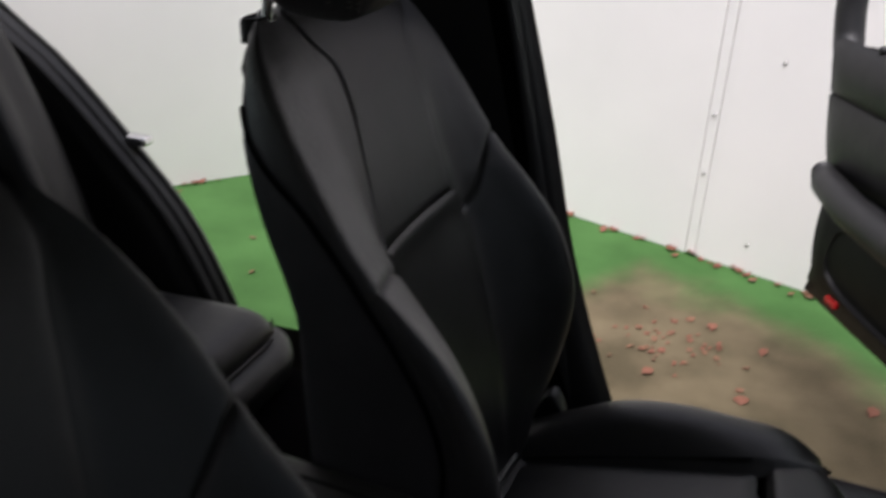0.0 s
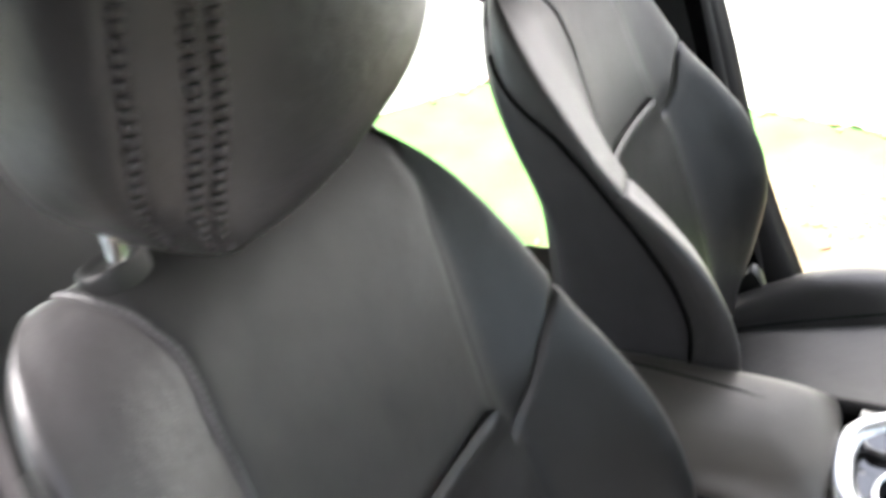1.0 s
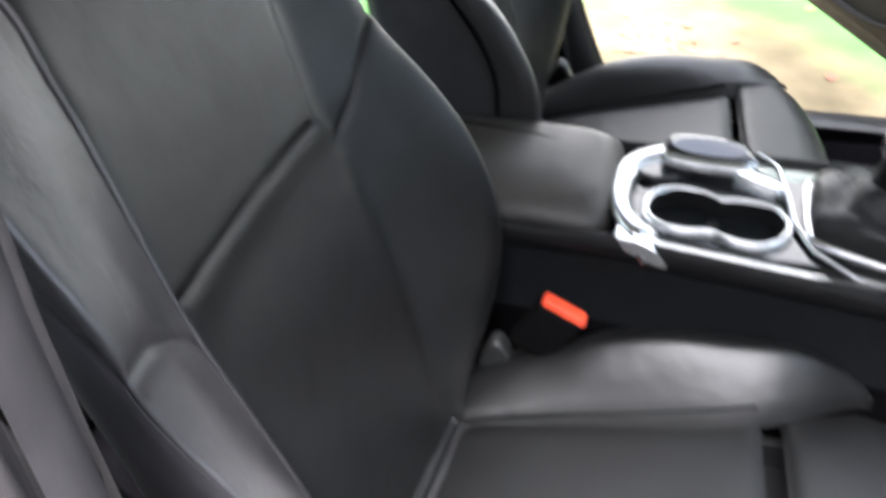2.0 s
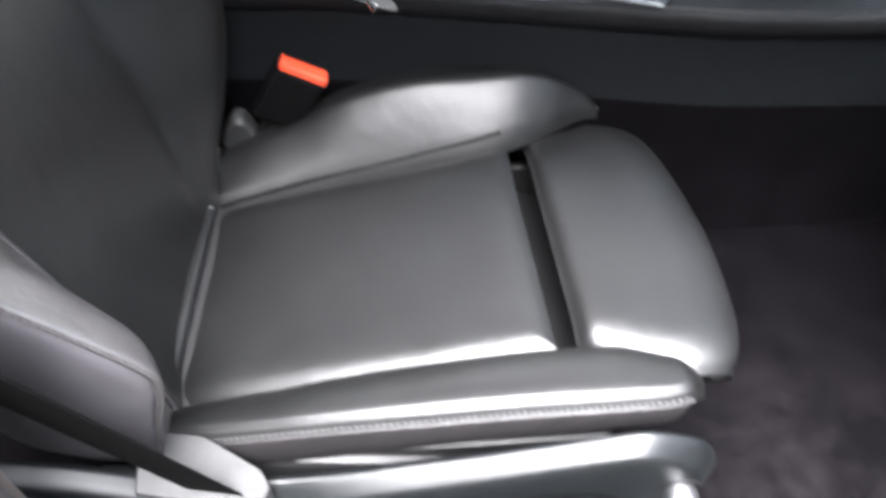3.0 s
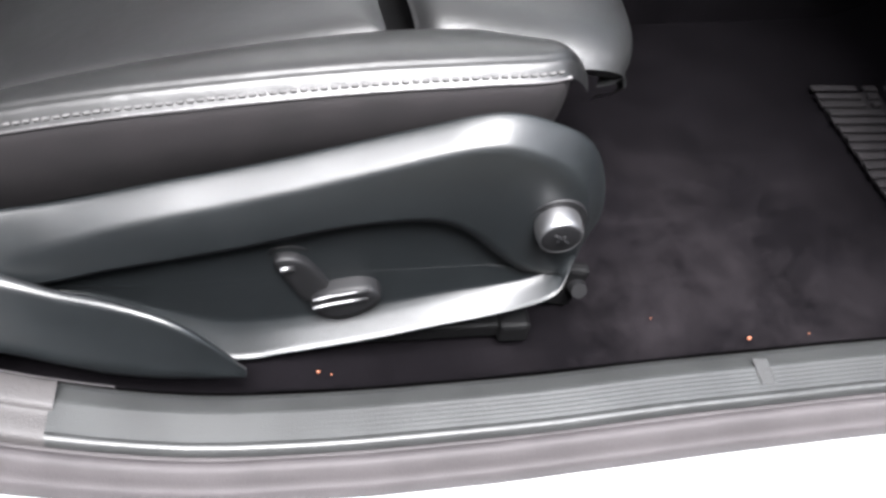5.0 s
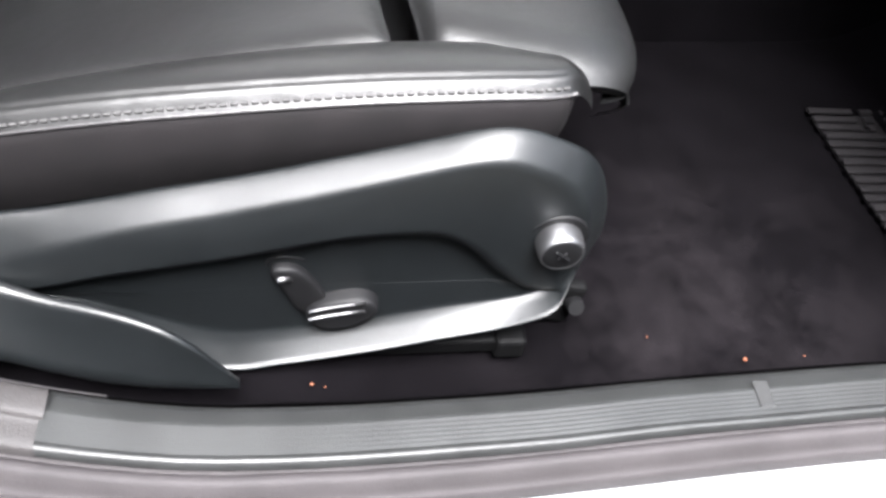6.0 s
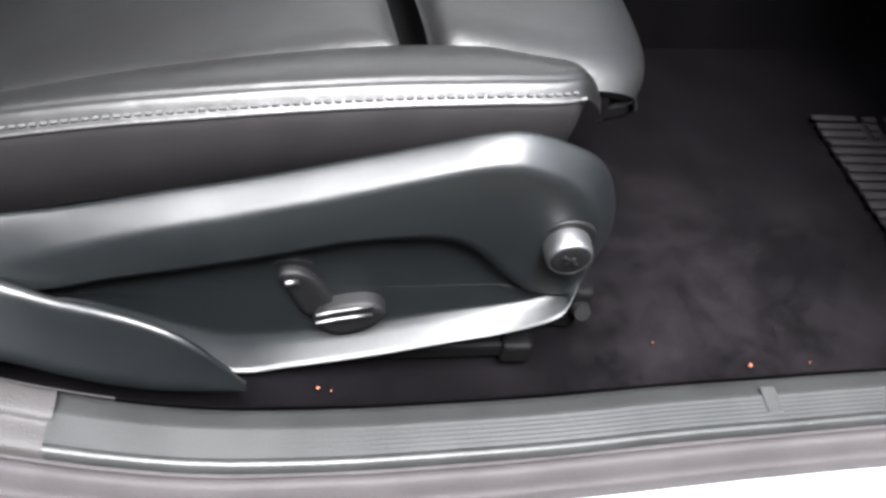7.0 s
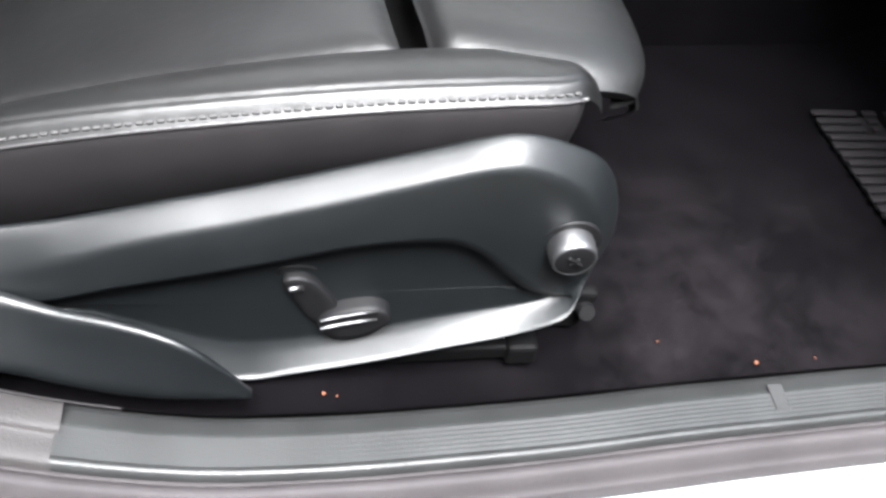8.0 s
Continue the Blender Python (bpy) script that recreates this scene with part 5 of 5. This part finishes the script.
# gear lever with its boot in a silver frame
o = loop_smooth([(-.066, -.046), (-.058, -.062), (.066, -.104), (.078, -.094), (.078, .056), (.068, .066), (-.058, .062), (-.066, .050)], 48, 1)
gx, gy = .444, CY
rings = [[(gx + a, gy + b, z) for a, b in inset(o, d)] for d, z in ((-.004, .668), (-.004, .680), (.001, .684), (.005, .682), (.008, .674))]
rings_part("boot_frame", [con(r) for r in rings], CHROME, console, "bright frame of the gear boot", False)
rings = []
for k, (s, z) in enumerate(((.93, .672), (.93, .686), (.90, .697), (.83, .705), (.72, .709), (.60, .708), (.50, .712), (.40, .719), (.31, .727), (.24, .732))):
    rings.append([(gx + .010 * (1 - s) + a * s * (1 + .06 * math.sin(9 * j / 48 * 2 * math.pi + k)), gy + (b + .012) * s * (1 + .06 * math.cos(7 * j / 48 * 2 * math.pi + 2 * k)) - .012 * s, z + .006 * s * math.sin(5 * j / 48 * 2 * math.pi + 1.3 * k)) for j, (a, b) in enumerate(o)])
rings_part("gear_boot", [con(r) for r in rings], LEATHER, console, "creased black leather gear boot")
tube("lever_sleeve", con([(gx + .010, gy + .004, .715), (gx + .014, gy + .004, .738), (gx + .018, gy + .004, .762)]), [.021, .018, .016], MATTE, console, "black leather lever sleeve", 18)
rings = []
for r, z in ((.013, .752), (.019, .757), (.024, .768), (.025, .778), (.0225, .788), (.018, .793)):
    rings.append([(gx + .020 + r * math.cos(w), gy + .004 + r * math.sin(w), z) for w in np.linspace(0, 2 * math.pi, 28, endpoint=False)])
knob = rings_part("gear_knob", [con(r) for r in rings], PIANO, console, "glossy gear knob with a bright cap")
rings = [[(gx + .020 + r * math.cos(w), gy + .004 + r * math.sin(w), z) for w in np.linspace(0, 2 * math.pi, 28, endpoint=False)] for r, z in ((.0235, .7875), (.021, .793), (.014, .797), (.006, .798))]
rings_part("knob_cap", [con(r) for r in rings], SATIN, knob, "bright knob cap")
# controller further forward
o = loop_smooth([(-.06, -.075), (.10, -.06), (.10, .06), (-.06, .075)], 40, 2)
rings = [[(.69 + a, CY + b, z + .08 * (a + .06)) for a, b in inset(o, d)] for d, z in ((0, .672), (0, .684), (.004, .689), (.012, .690))]
rings_part("control_panel", [con(r) for r in rings], SATIN, console, "silver control surround")

# ---- seat belt buckles ----
def buckle(x, y, z, lean_deg, label):
    b = root("seat_belt_buckle", x, y, z, label=label, category="buckle")
    m = pose(0, 0, 0, 0, lean_deg, 0)
    bm = box_bm(.062, .026, .085, .007, 3, m @ Matrix.Translation((0, 0, -.042)))
    part("buckle_body", bm, BELT, b, "black buckle body", True)
    bm = box_bm(.058, .019, .012, .003, 2, m @ Matrix.Translation((.001, 0, .003)))
    part("release_button", bm, ORANGE, b, "orange red release button")
    tube("stalk", [m @ Vector((0, 0, -.07)), m @ Vector((-.01, .01, -.16)), Vector((-.03, .012, -.295))], .008, PLASTIC_BLACK, b)
    return b


buckle(.114, .230, .598, 28, "black seat belt buckle with an orange red button")

# ---- seat belts ----
def belt(name, pts, width, across, label):
    verts = []
    a = Vector(across).normalized() * width / 2
    n = Vector((0.0016, 0.0016, 0))
    for p in pts:
        p = Vector(p)
        verts += [p - a, p + a, p + a + n, p - a + n]
    faces = grid_faces(len(pts), 4, False, True)
    ob = mesh_part(name, verts, faces, BELT, None, "", False)
    return tagged(ob, label, "seat belt")


zs = np.linspace(.36, 1.25, 30)
belt("seat_belt", [(float(b_front(z)) - .055 - .02 * math.sin(4 * z), far_y(z, .055), z) for z in zs], .047, (1, 0, 0), "black seat belt webbing hanging at the far pillar")

belt("seat_belt", [(.040 - .130 * k, -.246 - .060 * k, .545 + .46 * k) for k in np.linspace(-.18, 1, 26)], .044, (.9, -.15, .25), "black seat belt webbing at the near pillar")
tongue = root("belt_tongue", -.047, -.272, .838, label="dull metal and black plastic belt tongue on the webbing", category="belt tongue")
bm = box_bm(.055, .014, .014, .003, 2, pose(0, 0, 0, 0, -20, 0))
part("tongue_bar", bm, SCUFF, tongue, "pale plastic bar", True)
bm = box_bm(.022, .006, .030, .002, 2, pose(-.008, .004, -.022, 0, -20, 0))
part("tongue_blade", bm, SATIN, tongue, "metal blade")

# ---- rear bench ----
bench = root("rear_bench", -.85, MID, 0, label="black leather rear bench seat", category="bench seat")
BO = Vector((-.85, MID, 0))
cush = rounded([(-1.12, .44), (-1.10, .49), (-.90, .478), (-.70, .492), (-.625, .494), (-.592, .470), (-.592, .440), (-.600, .432), (-.566, .424), (-.548, .400), (-.556, .36), (-.595, .30)], 3)
ys = np.linspace(-.34, 1.075, 60)
verts = []
for y in ys:
    e = np.clip((abs(y - MID) - .62) / .085, 0, 1)
    for x, z in cush:
        k = 1 - e ** 2.2
        verts.append((x - .05 * (1 - k) * (1 if x > -.8 else 0), y, z - .085 * (1 - k) * (1 if z > .45 else 0)))
mesh_part("cushion", [Vector(v) - BO for v in verts], grid_faces(60, len(cush)), LEATHER, bench, "padded rear cushion")
seam = [(-.5905, y, .437) for y in np.linspace(-.25, 1.02, 40)]
tube("piping", [Vector(p) - BO for p in seam], .003, LEATHER_GRAIN_SHEEN, bench, sides=6)
back = rounded([(-1.02, .47), (-1.04, .60), (-1.10, .78), (-1.19, .98), (-1.24, 1.02), (-1.34, 1.0)], 3)
verts = []
for y in ys:
    e = np.clip((abs(y - MID) - .48) / .10, 0, 1)
    e2 = np.clip((abs(y - MID) - .64) / .06, 0, 1)
    for x, z in back:
        verts.append((x + .07 * math.sin(math.pi * min(1.0, e)) ** 1 * .6 + .05 * e * (1 - e2) - .12 * e2 ** 2, y, z))
mesh_part("backrest", [Vector(v) - BO for v in verts], grid_faces(60, len(back)), LEATHER, bench, "padded rear backrest")

# ---- front doors, open ----
def open_door(E_, H_, words):
    way = (H_ - E_).normalized()
    face = Vector((way.y, -way.x, 0))
    if face.x > 0:
        face = -face
    door = root("front_door", E_.x, E_.y, 0, label=words, category="car door")
    LEN = (H_ - E_).length


    def door_pt(s, z, d):
        """s along the door from its free edge, z up, d off its inner skin."""
        p = way * s + face * d
        return (p.x, p.y, z)


    free = spline([.32, .36, .45, .62, .70, .84, 1.0, 1.35], [-.012, .0, .004, -.024, -.060, -.100, -.150, -.15])


    def door_panel(name, z0, z1, d0, bulge, mat, label, n=18, s1=1.0, back=False):
        verts = []
        for z in np.linspace(z0, z1, n):
            q = (z - z0) / (z1 - z0)
            for s in np.linspace(0, 1, 24):
                ss = float(free(z)) + s * (LEN * s1 - float(free(z)))
                edge = min(1.0, (ss - float(free(z))) / .035)
                verts.append(door_pt(ss, z, d0 + (bulge * math.sin(math.pi * min(1, max(0, q))) ** .6) * edge ** .5))
        faces = grid_faces(n, 24)
        if back:
            m = len(verts)
            for z in np.linspace(z0, z1, n):
                for s in np.linspace(0, 1, 24):
                    ss = float(free(z)) + s * (LEN * s1 - float(free(z)))
                    verts.append(door_pt(ss, z, d0 - .10))
            faces += grid_faces(n, 24, base=m)
            for i in range(n - 1):
                faces.append((i * 24, (i + 1) * 24, m + (i + 1) * 24, m + i * 24))
            faces.append(tuple(range(24)) + tuple(range(m + 23, m - 1, -1)))
        return mesh_part(name, verts, faces, mat, door, label)


    door_panel("door_skin", .325, .90, 0.0, 0.0, PLASTIC_BLACK, "door shell", 16, back=True)
    door_panel("lower_trim", .36, .63, .006, .035, MATTE, "black lower door trim with a map pocket")
    door_panel("middle_trim", .64, .80, .006, .012, LEATHER, "black leather door insert")
    door_panel("upper_trim", .805, .93, .004, .026, PLASTIC_BLACK, "grey upper door trim")
    pts = [door_pt(s, z, d) for s, z, d in ((-.005, .640, .030), (.05, .632, .050), (.18, .622, .068), (.40, .615, .075), (.70, .63, .065))]
    tube("armrest", pts, [.026, .034, .038, .040, .036], PLASTIC_BLACK, door, "rounded door armrest", 14)
    rings = []
    for k, d in ((1.0, .044), (.95, .020), (.7, .010)):
        q = loop_smooth([(.10, .40), (.60, .40), (.60, .56), (.14, .57), (.105, .52)], 40, 2)
        c = q.mean(0)
        rings.append([door_pt(*(c + (w - c) * k), d) for w in q])
    rings_part("map_pocket", rings, PLASTIC_BLACK, door, "dark map pocket")
    bm = box_bm(.045, .012, .016, .003, 2)
    ob = part("reflector", bm, RED, door, "red door reflector")
    p = door_pt(.16, .385, .040)
    ob.matrix_basis = Matrix.Translation(p) @ pose(0, 0, 0, 0, 0, math.degrees(math.atan2(way.y, way.x)))
    frame_pts = [door_pt(float(free(z)) + .025, z, -.02) for z in np.linspace(.90, 1.40, 14)]
    tube("window_frame", frame_pts, .034, PLASTIC_BLACK, door, "black window frame", 10)
    glass_v = [door_pt(.055, .925, -.03), door_pt(LEN, .925, -.03), door_pt(LEN - .25, 1.34, -.03), door_pt(.14, 1.38, -.03)]
    g = mesh_part("window_glass", glass_v, [(0, 1, 2, 3)], GLASS, door, "green tinted window glass", False)
    sol = g.modifiers.new("thick", "SOLIDIFY")
    sol.thickness = 0.005
    g.visible_shadow = False
    bm = bmesh.new()
    bmesh.ops.create_uvsphere(bm, u_segments=12, v_segments=8, radius=.010)
    ob = part("lock_pin", bm, PLASTIC_BLACK, door, "black lock pin", True)
    ob.location = door_pt(.062, .935, .005)


open_door(Vector((.372, 1.915, 0)), Vector((.80, 1.17, 0)), "open front car door with black trim and armrest")
open_door(Vector((.62, -1.28, 0)), Vector((1.02, -.50, 0)), "open driver's side car door with black trim")


# ---- floor mat and crumbs ----
mat = root("floor_mat", .992, -.09, FLOOR_Z, label="ribbed grey heel pad of the footwell mat", category="mat")
bm = box_bm(.186, .31, .006, .0025, 2, Matrix.Translation((.003, -.003, .0042)) @ pose(0, 0, 0, 0, 0, 4.8))
part("pad", bm, PAD, mat, "dark backing of the heel pad")
rnd3 = random.Random(9)
for i in range(22):
    y = .150 - i * .0135
    x0 = -.107 + .0011 * i + rnd3.uniform(-.002, .002)
    cuts = [(x0, .094)]
    if i < 3:
        cuts = [(x0, -.052), (-.043, -.026 - .004 * i), (-.016, .030), (.040, .094)]
    for a, b in cuts:
        bm = box_bm(b - a, .0086, .0030, .0014, 2, Matrix.Translation(((a + b) / 2, y, .0103)))
        part("rib", bm, MAT_RUBBER, mat)
rnd2 = random.Random(5)
for x, y, r in ((.694, -.262, .0018), (.324, -.275, .0016), (.334, -.278, .0009), (.611, -.237, .0009), (.751, -.260, .0010)):
    bm = bmesh.new()
    bmesh.ops.create_icosphere(bm, subdivisions=1, radius=r)
    for v in bm.verts:
        v.co *= rnd2.uniform(.6, 1.2)
    ob = part("crumb", bm, CRUMB, None, smooth=False)
    ob.location = (x, y, FLOOR_Z + .006)
    tagged(ob, "small orange crumb lying on the carpet", "crumb", "crumbs on the carpet")
